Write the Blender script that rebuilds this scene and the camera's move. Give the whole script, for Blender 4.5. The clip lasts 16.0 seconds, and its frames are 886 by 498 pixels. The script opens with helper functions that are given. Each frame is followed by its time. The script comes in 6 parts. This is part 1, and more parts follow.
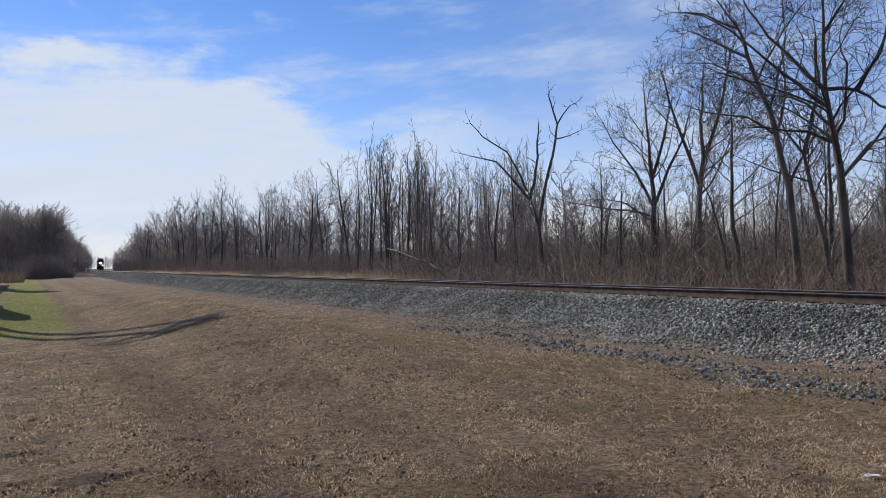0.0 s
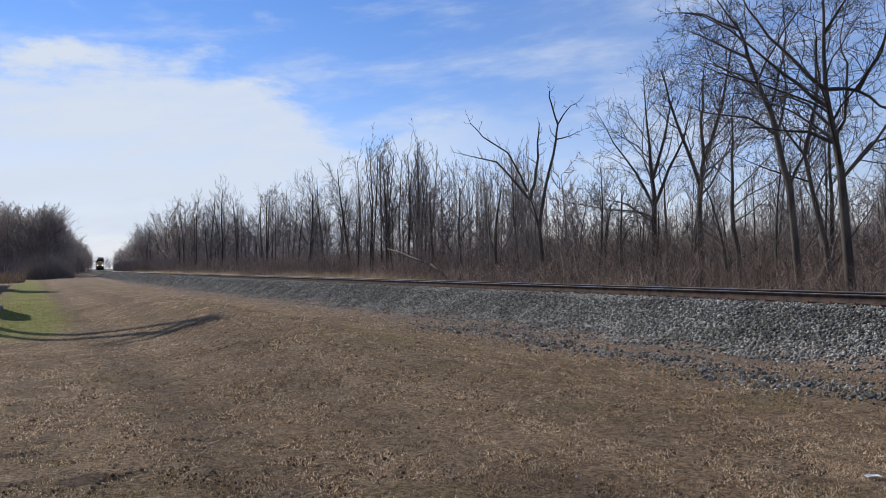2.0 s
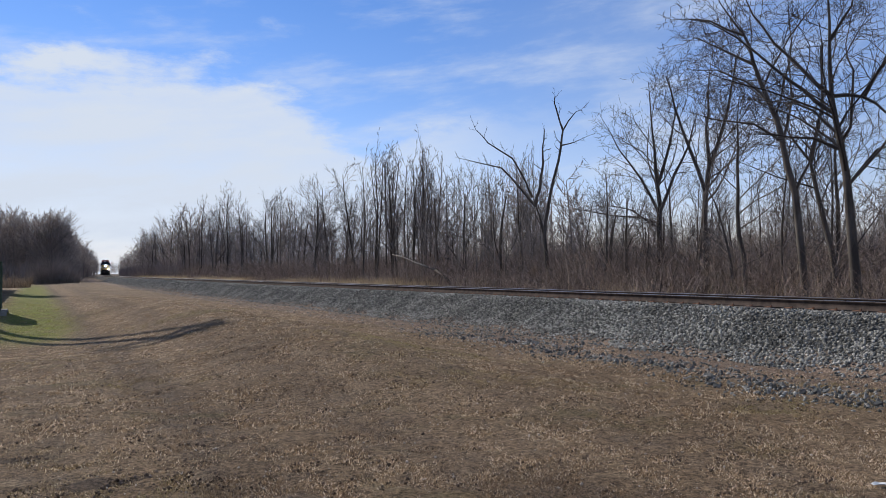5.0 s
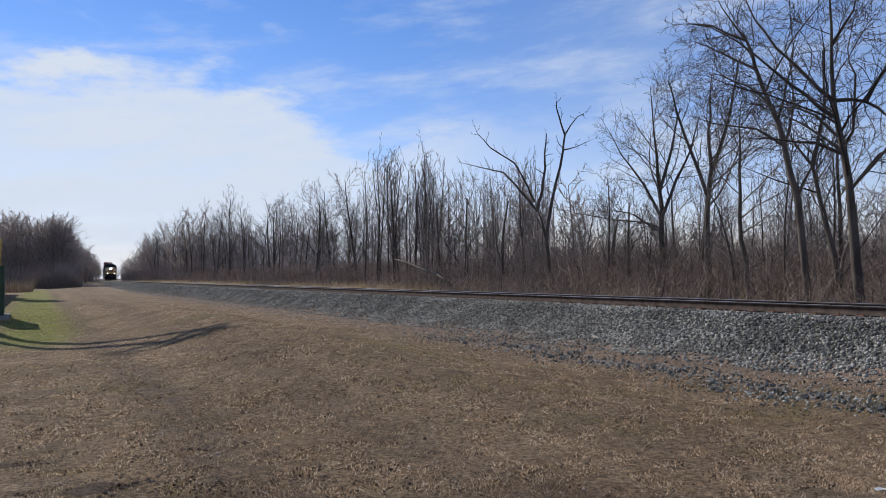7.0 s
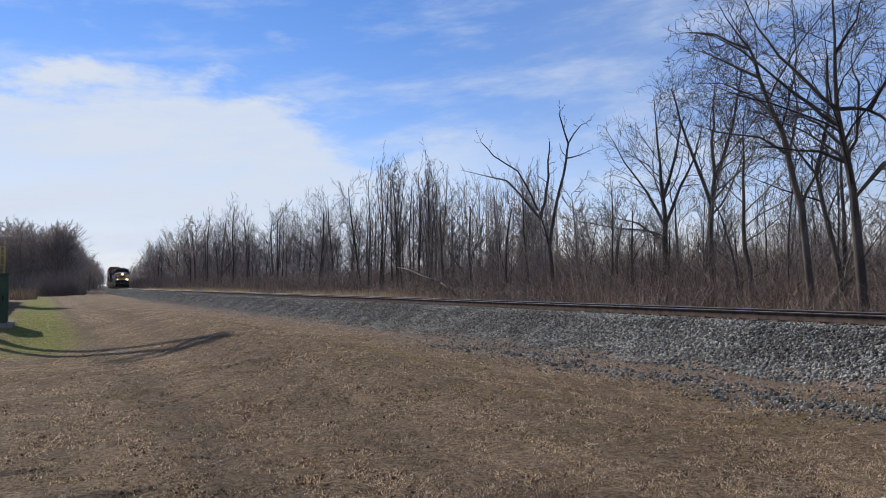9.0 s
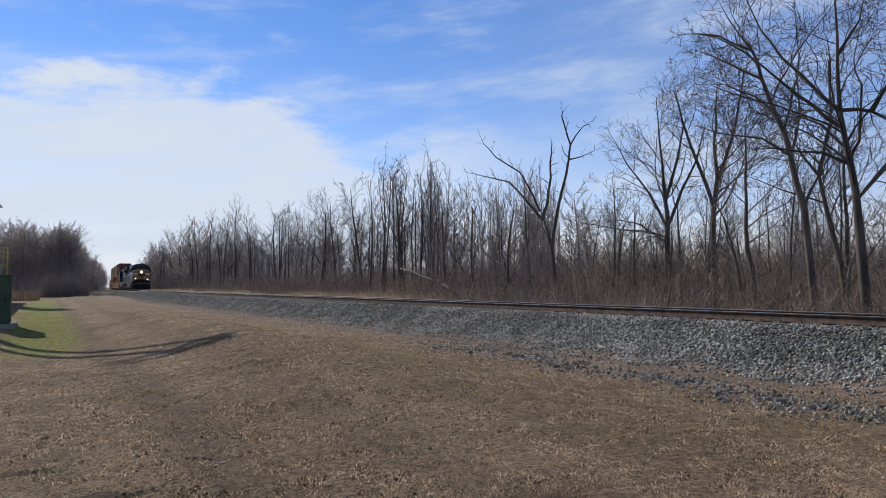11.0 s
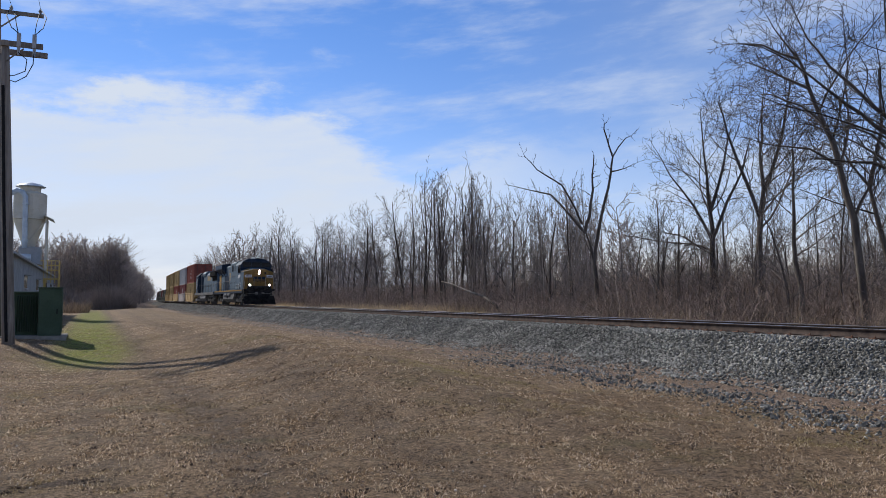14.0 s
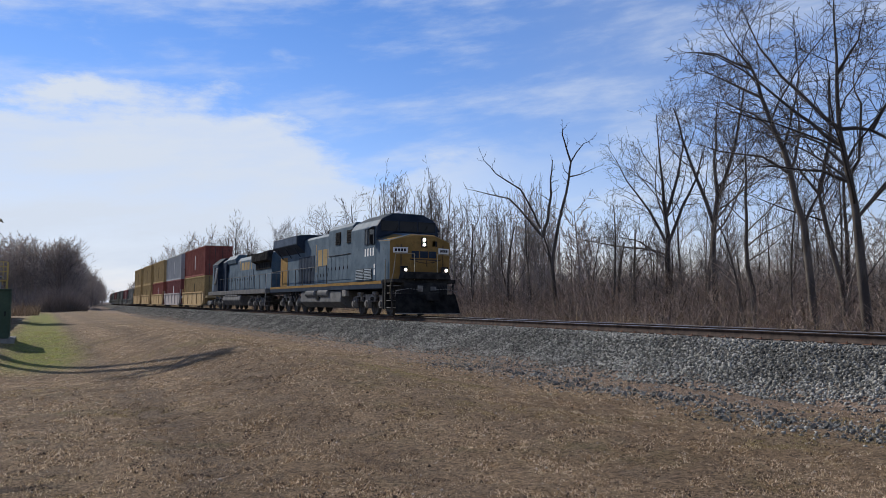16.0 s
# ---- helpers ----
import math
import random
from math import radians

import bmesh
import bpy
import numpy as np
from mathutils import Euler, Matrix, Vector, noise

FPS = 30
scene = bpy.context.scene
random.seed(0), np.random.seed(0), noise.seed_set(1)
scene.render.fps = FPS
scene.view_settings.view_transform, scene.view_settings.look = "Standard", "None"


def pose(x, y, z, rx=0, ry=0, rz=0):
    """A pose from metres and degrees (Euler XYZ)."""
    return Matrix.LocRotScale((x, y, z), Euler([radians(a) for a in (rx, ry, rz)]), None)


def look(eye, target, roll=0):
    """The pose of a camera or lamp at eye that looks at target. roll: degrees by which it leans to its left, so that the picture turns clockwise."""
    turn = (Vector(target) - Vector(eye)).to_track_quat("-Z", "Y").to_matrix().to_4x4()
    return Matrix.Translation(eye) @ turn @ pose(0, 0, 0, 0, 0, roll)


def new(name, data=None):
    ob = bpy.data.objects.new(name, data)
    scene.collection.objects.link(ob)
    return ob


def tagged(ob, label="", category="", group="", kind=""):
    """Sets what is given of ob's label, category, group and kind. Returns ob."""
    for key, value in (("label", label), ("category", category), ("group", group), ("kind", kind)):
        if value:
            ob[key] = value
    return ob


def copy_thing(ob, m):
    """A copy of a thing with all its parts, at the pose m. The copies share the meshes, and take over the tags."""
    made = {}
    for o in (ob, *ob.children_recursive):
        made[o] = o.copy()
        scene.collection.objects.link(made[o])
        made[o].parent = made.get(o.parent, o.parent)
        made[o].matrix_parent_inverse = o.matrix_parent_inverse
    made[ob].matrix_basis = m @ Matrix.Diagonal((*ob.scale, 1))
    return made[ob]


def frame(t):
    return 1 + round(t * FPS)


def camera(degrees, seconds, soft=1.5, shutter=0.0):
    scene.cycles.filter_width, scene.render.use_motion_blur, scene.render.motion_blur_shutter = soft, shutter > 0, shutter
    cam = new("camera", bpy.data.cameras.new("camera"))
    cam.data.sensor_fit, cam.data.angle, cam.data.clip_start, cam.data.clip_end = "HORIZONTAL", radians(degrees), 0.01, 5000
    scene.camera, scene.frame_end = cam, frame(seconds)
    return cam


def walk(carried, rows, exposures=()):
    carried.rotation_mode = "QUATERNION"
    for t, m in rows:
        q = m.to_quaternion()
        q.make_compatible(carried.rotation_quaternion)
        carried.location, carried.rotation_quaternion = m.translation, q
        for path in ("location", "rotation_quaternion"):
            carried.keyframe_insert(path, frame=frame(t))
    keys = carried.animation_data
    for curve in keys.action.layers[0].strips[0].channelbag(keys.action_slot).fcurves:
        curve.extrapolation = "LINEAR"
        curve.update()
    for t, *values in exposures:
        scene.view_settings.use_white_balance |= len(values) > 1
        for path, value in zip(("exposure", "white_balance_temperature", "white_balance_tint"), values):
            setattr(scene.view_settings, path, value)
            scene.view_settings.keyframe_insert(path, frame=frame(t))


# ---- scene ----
from math import sin, cos, tan, atan, atan2, pi, sqrt, exp

# the camera: handheld at eye height, turning slowly
cam = camera(57.04, 16.0, soft=0.6)
EYE = (0.0, 0.0, 1.6)


def aim(yaw, pitch, roll):
    return pose(*EYE, 90 + pitch, 0, -yaw) @ pose(0, 0, 0, 0, 0, roll)


PATH = [
    (0.0, 26.977, 1.316, -0.163), (0.5, 26.954, 1.325, -0.190), (1.0, 26.958, 1.321, -0.166),
    (1.5, 26.962, 1.332, -0.157), (2.0, 26.950, 1.340, -0.151), (2.5, 26.950, 1.361, -0.112),
    (3.0, 26.874, 1.442, -0.113), (3.5, 26.784, 1.539, -0.066), (4.0, 26.680, 1.664, -0.013),
    (6.5, 26.541, 1.840, -0.018), (7.0, 26.466, 2.065, -0.001), (7.5, 26.349, 2.386, 0.031),
    (8.0, 26.290, 2.539, 0.085), (8.5, 26.254, 2.599, 0.089), (9.0, 26.234, 2.633, 0.087),
    (11.5, 25.935, 2.796, 0.120), (12.0, 25.432, 3.000, 0.137), (12.5, 24.499, 3.291, 0.119),
    (13.0, 23.695, 3.494, 0.169), (13.5, 23.279, 3.619, 0.176), (14.0, 23.169, 3.628, 0.183),
    (14.5, 23.083, 3.666, 0.186), (15.0, 23.070, 3.738, 0.151), (15.5, 23.849, 3.741, 0.162),
    (16.0, 26.057, 3.879, 0.365)]
walk(cam, [(t, aim(a, b, c)) for t, a, b, c in PATH])

# daylight: high sun ahead and to the left, blue sky with high cloud
SUN_EL, SUN_AZ = 33.0, -21.0
EXPOSURE = 0.0
scene.view_settings.exposure = EXPOSURE
sun = new("sun", bpy.data.lights.new("sun", "SUN"))
sun.data.energy, sun.data.angle, sun.data.color = 4.9, radians(0.6), (1.0, 0.94, 0.86)
sdir = Vector((sin(radians(SUN_AZ)) * cos(radians(SUN_EL)), cos(radians(SUN_AZ)) * cos(radians(SUN_EL)), sin(radians(SUN_EL))))
sun.matrix_world = look(sdir * 100, (0, 0, 0))


class Nodes:
    """Short hand for node trees."""

    def __init__(self, tree):
        self.t = tree
        tree.nodes.clear()

    def __call__(self, kind, ins=None):
        n = self.t.nodes.new(kind)
        for key, val in (ins or {}).items():
            if isinstance(val, bpy.types.NodeSocket):
                self.t.links.new(val, n.inputs[key])
            else:
                n.inputs[key].default_value = val
        return n

    def math(self, op, a, b=0.0, c=0.0, clamp=False):
        n = self("ShaderNodeMath", {0: a, 1: b, 2: c})
        n.operation, n.use_clamp = op, clamp
        return n.outputs[0]

    def step(self, v, lo, hi):
        n = self("ShaderNodeMapRange", {0: v, 1: lo, 2: hi, 3: 0.0, 4: 1.0})
        n.interpolation_type = "SMOOTHSTEP"
        return n.outputs[0]

    def noise(self, vec, scale, detail=4.0, rough=0.55):
        return self("ShaderNodeTexNoise", ins={"Vector": vec, "Scale": scale, "Detail": detail, "Roughness": rough}).outputs[0]

    def mix(self, f, a, b):
        n = self("ShaderNodeMix")
        n.data_type = "RGBA"
        for i, v in ((0, f), (6, a), (7, b)):
            if isinstance(v, bpy.types.NodeSocket):
                self.t.links.new(v, n.inputs[i])
            else:
                n.inputs[i].default_value = (*v, 1) if i and len(v) == 3 else v
        return n.outputs[2]


def make_world():
    w = bpy.data.worlds.new("sky")
    w.use_nodes = True
    scene.world = w
    N = Nodes(w.node_tree)
    sky = N("ShaderNodeTexSky")
    sky.sky_type, sky.sun_disc = "NISHITA", False
    sky.sun_elevation, sky.sun_rotation = radians(SUN_EL), radians(SUN_AZ % 360)
    sky.altitude, sky.air_density, sky.dust_density, sky.ozone_density = 200, 1.0, 0.0, 1.0
    d = N("ShaderNodeTexCoord").outputs["Generated"]
    s = N("ShaderNodeSeparateXYZ", ins={0: d})
    x, y, z = s.outputs
    el = N.math("ARCSINE", z)
    az = N.math("ARCTAN2", x, y)
    vec = N("ShaderNodeCombineXYZ", ins={0: az, 1: N.math("MULTIPLY", el, 2.6), 2: 0.3}).outputs[0]
    n1 = N.noise(vec, 7.0, 9.0, 0.62)
    tilt = N.math("ADD", el, N.math("MULTIPLY", az, -0.10))
    vec2 = N("ShaderNodeCombineXYZ", {0: N.math("MULTIPLY", az, 2.0), 1: N.math("MULTIPLY", tilt, 8.0), 2: 1.7}).outputs[0]
    n2 = N.noise(vec2, 2.4, 9.0, 0.6)
    # low bank of cloud to the left, running out in a streak to the right
    edge = N.math("ADD", 0.232, N.math("MULTIPLY", N.step(az, 0.24, 0.36), -0.062))
    edge = N.math("ADD", edge, N.math("MULTIPLY", N.step(az, 0.36, 0.60), 0.03))
    edge = N.math("ADD", edge, N.math("MULTIPLY", N.math("SUBTRACT", n1, 0.5), 0.17))
    bank = N.math("SUBTRACT", 1.0, N.step(N.math("SUBTRACT", el, edge), -0.028, 0.016))
    bank = N.math("MULTIPLY", bank, N.math("SUBTRACT", 1.0, N.math("MULTIPLY", N.step(az, 0.32, 0.66), 0.92)))
    bank = N.math("MULTIPLY", bank, N.math("ADD", 0.42, N.math("MULTIPLY", n2, 1.0)), clamp=True)
    wisp = N.math("MULTIPLY", N.step(n2, 0.43, 0.80), 0.72)
    puff = N.math("MULTIPLY", N.step(n1, 0.56, 0.80), 0.35)
    cover = N.math("MAXIMUM", bank, N.math("MAXIMUM", wisp, puff), clamp=True)
    veil = N.math("MULTIPLY", N.step(az, 0.40, 0.75), N.math("MULTIPLY", n2, 0.34))
    cover = N.math("ADD", cover, N.math("MULTIPLY", N.math("SUBTRACT", 1.0, cover), veil), clamp=True)
    haze = N.math("SUBTRACT", 1.0, N.step(el, 0.0, 0.13))
    haze = N.math("MULTIPLY", haze, N.math("SUBTRACT", 0.62, N.math("MULTIPLY", N.step(az, 0.3, 0.72), 0.57)))
    cover = N.math("MAXIMUM", cover, haze, clamp=True)
    blue = N("ShaderNodeHueSaturation", {"Saturation": 1.33, "Value": 0.86, "Color": sky.outputs[0]}).outputs[0]
    tone = N("ShaderNodeVectorMath", {0: blue, 1: (1.13, 0.965, 1.19)})
    tone.operation = "MULTIPLY"
    blue = tone.outputs[0]
    col = N.mix(cover, blue, (5.3, 5.9, 6.9))
    bg = N("ShaderNodeBackground", ins={0: col, 1: 0.125})
    N("ShaderNodeOutputWorld", ins={0: bg.outputs[0]})


make_world()

# ---- materials ----
MATS = {}


def material(name, a, b, scale=6.0, rough=0.8, metal=0.0, c=None, fine=60.0, bump=0.3, dist=0.01, island=0.0, rnd=0.0, stretch=(1, 1, 1), coords="Object", contrast=(0.35, 0.65), spec=0.03, through_light=0.0):
    """Two tones in broad patches, a third in small specks, fine relief; island or rnd shifts the value from piece to piece."""
    m = bpy.data.materials.new(name)
    m.use_nodes = True
    N = Nodes(m.node_tree)
    v = N("ShaderNodeTexCoord").outputs[coords]
    v = N("ShaderNodeMapping", ins={0: v, 3: stretch}).outputs[0]
    big = N.noise(v, scale, 5.0, 0.6)
    small = N.noise(v, fine, 3.0, 0.6)
    col = N.mix(N.step(big, *contrast), a, b)
    if c:
        col = N.mix(N.math("MULTIPLY", N.step(small, 0.52, 0.72), 0.8), col, c)
    val = N.math("ADD", 0.82, N.math("MULTIPLY", small, 0.36))
    if island:
        g = N("ShaderNodeNewGeometry").outputs["Random Per Island"]
        val = N.math("MULTIPLY", val, N.math("ADD", 1.0 - island, N.math("MULTIPLY", g, 2 * island)))
    if rnd:
        g = N("ShaderNodeObjectInfo").outputs["Random"]
        val = N.math("MULTIPLY", val, N.math("ADD", 1.0 - rnd, N.math("MULTIPLY", g, 2 * rnd)))
    hsv = N("ShaderNodeHueSaturation", ins={"Value": val, "Color": col}).outputs[0]
    bs = N("ShaderNodeBsdfPrincipled", ins={"Base Color": hsv, "Roughness": rough, "Metallic": metal})
    if bump:
        h = N.math("ADD", N.math("MULTIPLY", big, 0.6), small)
        bn = N("ShaderNodeBump", ins={"Strength": bump, "Distance": dist, "Height": h})
        m.node_tree.links.new(bn.outputs[0], bs.inputs["Normal"])
    bs.inputs["Specular IOR Level"].default_value = spec
    out = bs.outputs[0]
    if through_light:
        tr = N("ShaderNodeBsdfTranslucent", {0: hsv})
        out = N("ShaderNodeMixShader", {0: through_light, 1: out, 2: tr.outputs[0]}).outputs[0]
    N("ShaderNodeOutputMaterial", ins={0: out})
    MATS[name] = m
    return m


def glow(name, colour, strength):
    m = bpy.data.materials.new(name)
    m.use_nodes = True
    N = Nodes(m.node_tree)
    e = N("ShaderNodeEmission", ins={0: (*colour, 1), 1: strength})
    N("ShaderNodeOutputMaterial", ins={0: e.outputs[0]})
    return m


BARK = material("bark", (0.069, 0.058, 0.050), (0.125, 0.108, 0.093), 3.0, 0.95, fine=40, bump=0.6, stretch=(1, 1, 0.25), rnd=0.25)
TWIG = material("twig_bark", (0.088, 0.075, 0.066), (0.155, 0.132, 0.116), 1.0, 0.95, bump=0, island=0.45, rnd=0.25)
WOODTWIG = material("wood_twigs", (0.125, 0.107, 0.097), (0.205, 0.178, 0.16), 1.0, 0.95, bump=0, island=0.5, rnd=0.3)
# tan-grey sapling bark, lightened for the sunlight falling on the stand
SUNLITBARK = material("sunlit_sapling_bark", (0.17, 0.145, 0.125), (0.27, 0.232, 0.20), 1.0, 0.95, bump=0, island=0.4, rnd=0.35)
DEAD = material("dead_wood", (0.12, 0.105, 0.09), (0.2, 0.18, 0.155), 3.0, 0.9, fine=30, bump=0.5, stretch=(1, 1, 0.3))
BRUSH = material("brush_stems", (0.185, 0.146, 0.12), (0.33, 0.262, 0.213), 0.25, 0.95, bump=0, island=0.75)
BRIAR = material("briar_stems", (0.20, 0.142, 0.112), (0.36, 0.28, 0.225), 0.3, 0.95, bump=0, island=0.75)
REED = material("dry_reed", (0.24, 0.17, 0.11), (0.40, 0.30, 0.20), 0.6, 0.9, bump=0, island=0.5)
# paler than near wood: distance haze is mixed into the stem colour
HAZEWOOD = material("hazed_far_wood", (0.225, 0.19, 0.172), (0.315, 0.265, 0.236), 0.05, 0.95, bump=0, island=0.35)
THICKET = material("thicket_stems", (0.16, 0.135, 0.122), (0.26, 0.22, 0.197), 0.3, 0.95, bump=0, island=0.45)
STRAW = material("straw", (0.37, 0.275, 0.16), (0.54, 0.425, 0.275), 0.4, 0.9, bump=0, island=0.35, through_light=0.4)
STONE = material("ballast_stone", (0.135, 0.131, 0.116), (0.245, 0.237, 0.21), 0.8, 0.9, c=(0.31, 0.30, 0.268), fine=30, bump=0.3, island=0.68, spec=0.02)


def bed_material():
    """Packed stone, darkened as shade in the gaps, thinning out into gravelly brown earth at the foot of the bank."""
    m = bpy.data.materials.new("ballast_bed")
    m.use_nodes = True
    N = Nodes(m.node_tree)
    v = N("ShaderNodeTexCoord").outputs["Object"]
    x, y, z = N("ShaderNodeSeparateXYZ", {0: v}).outputs
    n1, n2, n3 = N.noise(v, 9.0, 5, 0.6), N.noise(v, 22.0, 4, 0.7), N.noise(v, 0.7, 5, 0.65)
    col = N.mix(N.step(n1, 0.35, 0.65), (0.045, 0.044, 0.041), (0.10, 0.098, 0.09))
    col = N.mix(N.math("MULTIPLY", N.step(n2, 0.52, 0.66), 0.85), col, (0.23, 0.222, 0.195))
    earth = N.mix(N.step(n2, 0.4, 0.62), (0.15, 0.108, 0.08), (0.31, 0.232, 0.172))
    foot = N.math("ADD", z, N.math("ADD", N.math("MULTIPLY", N.math("SUBTRACT", n3, 0.5), 0.55), N.math("MULTIPLY", N.math("SUBTRACT", n2, 0.5), 0.5)))
    col = N.mix(N.math("SUBTRACT", 1.0, N.step(foot, 0.05, 0.26)), col, earth)
    bs = N("ShaderNodeBsdfPrincipled", {"Base Color": col, "Roughness": 0.95, "Specular IOR Level": 0.03})
    bn = N("ShaderNodeBump", {"Strength": 1.0, "Distance": 0.05, "Height": N.math("ADD", n1, n2)})
    m.node_tree.links.new(bn.outputs[0], bs.inputs["Normal"])
    N("ShaderNodeOutputMaterial", {0: bs.outputs[0]})
    return m


BED = bed_material()
ROCK = material("rock", (0.085, 0.086, 0.081), (0.17, 0.167, 0.155), 4.0, 0.9, c=(0.26, 0.255, 0.235), fine=40, bump=0.5, rnd=0.5, spec=0.02)
CLOD = material("churned_earth", (0.10, 0.073, 0.054), (0.20, 0.146, 0.102), 1.5, 0.97, bump=0, island=0.5, spec=0.02)
RAILTOP = material("rail_polished", (0.42, 0.41, 0.40), (0.55, 0.54, 0.53), 2.0, 0.32, 0.9, bump=0.05)
RAILSIDE = material("rail_rust", (0.05, 0.04, 0.035), (0.09, 0.068, 0.056), 5.0, 0.9, fine=50, bump=0.3)
TIE = material("tie_wood", (0.10, 0.088, 0.078), (0.165, 0.142, 0.122), 4.0, 0.95, fine=30, bump=0.5, rnd=0.25)
RUST = material("rusty_steel", (0.15, 0.082, 0.056), (0.23, 0.13, 0.088), 8.0, 0.9, fine=50)
GREY = material("grey_paint", (0.052, 0.086, 0.118), (0.086, 0.126, 0.162), 1.2, 0.65, c=(0.045, 0.062, 0.078), fine=9, bump=0.05, spec=0.08)
NAVY = material("dark_blue_paint", (0.018, 0.028, 0.045), (0.032, 0.044, 0.064), 1.5, 0.5, fine=12, bump=0.05)
YELLOW = material("ochre_paint", (0.21, 0.127, 0.042), (0.27, 0.168, 0.06), 1.2, 0.65, c=(0.135, 0.088, 0.038), fine=8, bump=0.05)
BLACK = material("sooty_black", (0.018, 0.018, 0.019), (0.042, 0.041, 0.039), 3.0, 0.8, fine=20, bump=0.2, spec=0.0)
TRUCKM = material("dusty_castings", (0.12, 0.115, 0.107), (0.26, 0.25, 0.232), 4.0, 0.9, fine=18, bump=0.3)
TANK = material("dusty_tank", (0.102, 0.104, 0.105), (0.156, 0.156, 0.153), 1.5, 0.75, c=(0.074, 0.071, 0.066), fine=8, bump=0.1)
STEEL = material("wheel_steel", (0.045, 0.042, 0.04), (0.10, 0.095, 0.088), 4.0, 0.6, 0.2)
WING = material("faded_blue_paint", (0.045, 0.066, 0.10), (0.072, 0.098, 0.14), 1.2, 0.55, c=(0.035, 0.048, 0.068), fine=7, bump=0.05)
HANDRAIL = material("handrail_paint", (0.24, 0.21, 0.15), (0.36, 0.32, 0.24), 4.0, 0.7, bump=0.05)
WHITE = material("white_paint", (0.62, 0.62, 0.6), (0.72, 0.72, 0.7), 2.0, 0.6, bump=0.05)
GLASS = material("dark_glass", (0.010, 0.012, 0.015), (0.016, 0.018, 0.021), 1.0, 0.2, bump=0, spec=0.2)
LAMPM = glow("headlight_glow", (1.0, 0.93, 0.78), 260.0)
C_RED = material("container_red", (0.18, 0.058, 0.047), (0.24, 0.083, 0.067), 0.8, 0.7, c=(0.10, 0.042, 0.036), fine=6, bump=0.1)
C_MAROON = material("container_maroon", (0.15, 0.056, 0.056), (0.195, 0.076, 0.072), 0.8, 0.65, fine=6, bump=0.1)
C_YEL = material("container_ochre", (0.27, 0.195, 0.092), (0.34, 0.25, 0.125), 0.8, 0.7, c=(0.173, 0.127, 0.069), fine=6, bump=0.1)
C_GREY = material("container_grey", (0.27, 0.285, 0.30), (0.33, 0.345, 0.355), 0.8, 0.75, c=(0.23, 0.24, 0.25), fine=6, bump=0.1)
ROOFM = material("weathered_roof", (0.054, 0.063, 0.072), (0.079, 0.090, 0.101), 0.8, 0.85, bump=0.1)
C_DARK = material("container_drab", (0.10, 0.105, 0.10), (0.16, 0.165, 0.155), 0.8, 0.7, fine=6, bump=0.1)
WELLY = material("well_ochre", (0.39, 0.275, 0.14), (0.47, 0.345, 0.19), 1.0, 0.7, c=(0.222, 0.147, 0.073), fine=7, bump=0.1)
WELLG = material("well_pale", (0.34, 0.31, 0.30), (0.42, 0.385, 0.37), 1.0, 0.7, c=(0.25, 0.2, 0.17), fine=7, bump=0.1)
POLEW = material("weathered_pole", (0.15, 0.132, 0.116), (0.265, 0.235, 0.208), 5.0, 0.95, fine=40, bump=0.6, stretch=(1, 1, 0.08))
GREENM = material("green_cabinet", (0.052, 0.078, 0.054), (0.068, 0.098, 0.068), 1.5, 0.6, c=(0.05, 0.07, 0.053), fine=10, bump=0.05)
SIDING = material("grey_siding", (0.34, 0.36, 0.38), (0.42, 0.44, 0.46), 1.0, 0.7, bump=0.1)
CREAM = material("cream_steel", (0.47, 0.45, 0.38), (0.55, 0.52, 0.45), 0.8, 0.6, c=(0.40, 0.36, 0.28), fine=6, bump=0.1)
DUCT = material("galvanised_duct", (0.36, 0.42, 0.48), (0.46, 0.52, 0.57), 2.0, 0.45, 0.3)
RAILY = material("safety_yellow", (0.50, 0.37, 0.12), (0.58, 0.44, 0.18), 2.0, 0.6)
CONC = material("concrete", (0.19, 0.18, 0.165), (0.26, 0.25, 0.23), 3.0, 0.95)
RUBBER = material("black_cable", (0.015, 0.015, 0.016), (0.025, 0.025, 0.026), 3.0, 0.7, bump=0)
CERAM = material("grey_porcelain", (0.30, 0.31, 0.33), (0.4, 0.41, 0.43), 3.0, 0.3, bump=0)


def lawn(N, x, y, wob):
    """Where the greener strip of lawn lies."""
    g = N.math("SUBTRACT", 1.0, N.step(N.math("ABSOLUTE", N.math("SUBTRACT", wob, -0.1)), 0.5, 1.9))
    g = N.math("MULTIPLY", g, N.step(y, 24.0, 31.0))
    return N.math("MULTIPLY", g, N.math("SUBTRACT", 1.0, N.step(y, 95.0, 150.0)))


SCRAPES = ((-0.25, 7.95, 0.42, 0.14), (0.45, 6.75, 0.40, 0.16))


def scraped(N, v, x, y):
    """Where the sward is torn open to dark earth: ragged patches."""
    rag = N.math("MULTIPLY", N.math("SUBTRACT", N.noise(v, 2.6, 6, 0.75), 0.5), 2.6)
    out = 0.0
    for cx, cy, rx, ry in SCRAPES:
        u, w = N.math("DIVIDE", N.math("SUBTRACT", x, cx), rx), N.math("DIVIDE", N.math("SUBTRACT", y, cy), ry)
        d = N.math("SQRT", N.math("ADD", N.math("MULTIPLY", u, u), N.math("MULTIPLY", w, w)))
        out = N.math("MAXIMUM", out, N.math("SUBTRACT", 1.0, N.step(N.math("ADD", d, rag), 0.5, 1.0)))
    return out


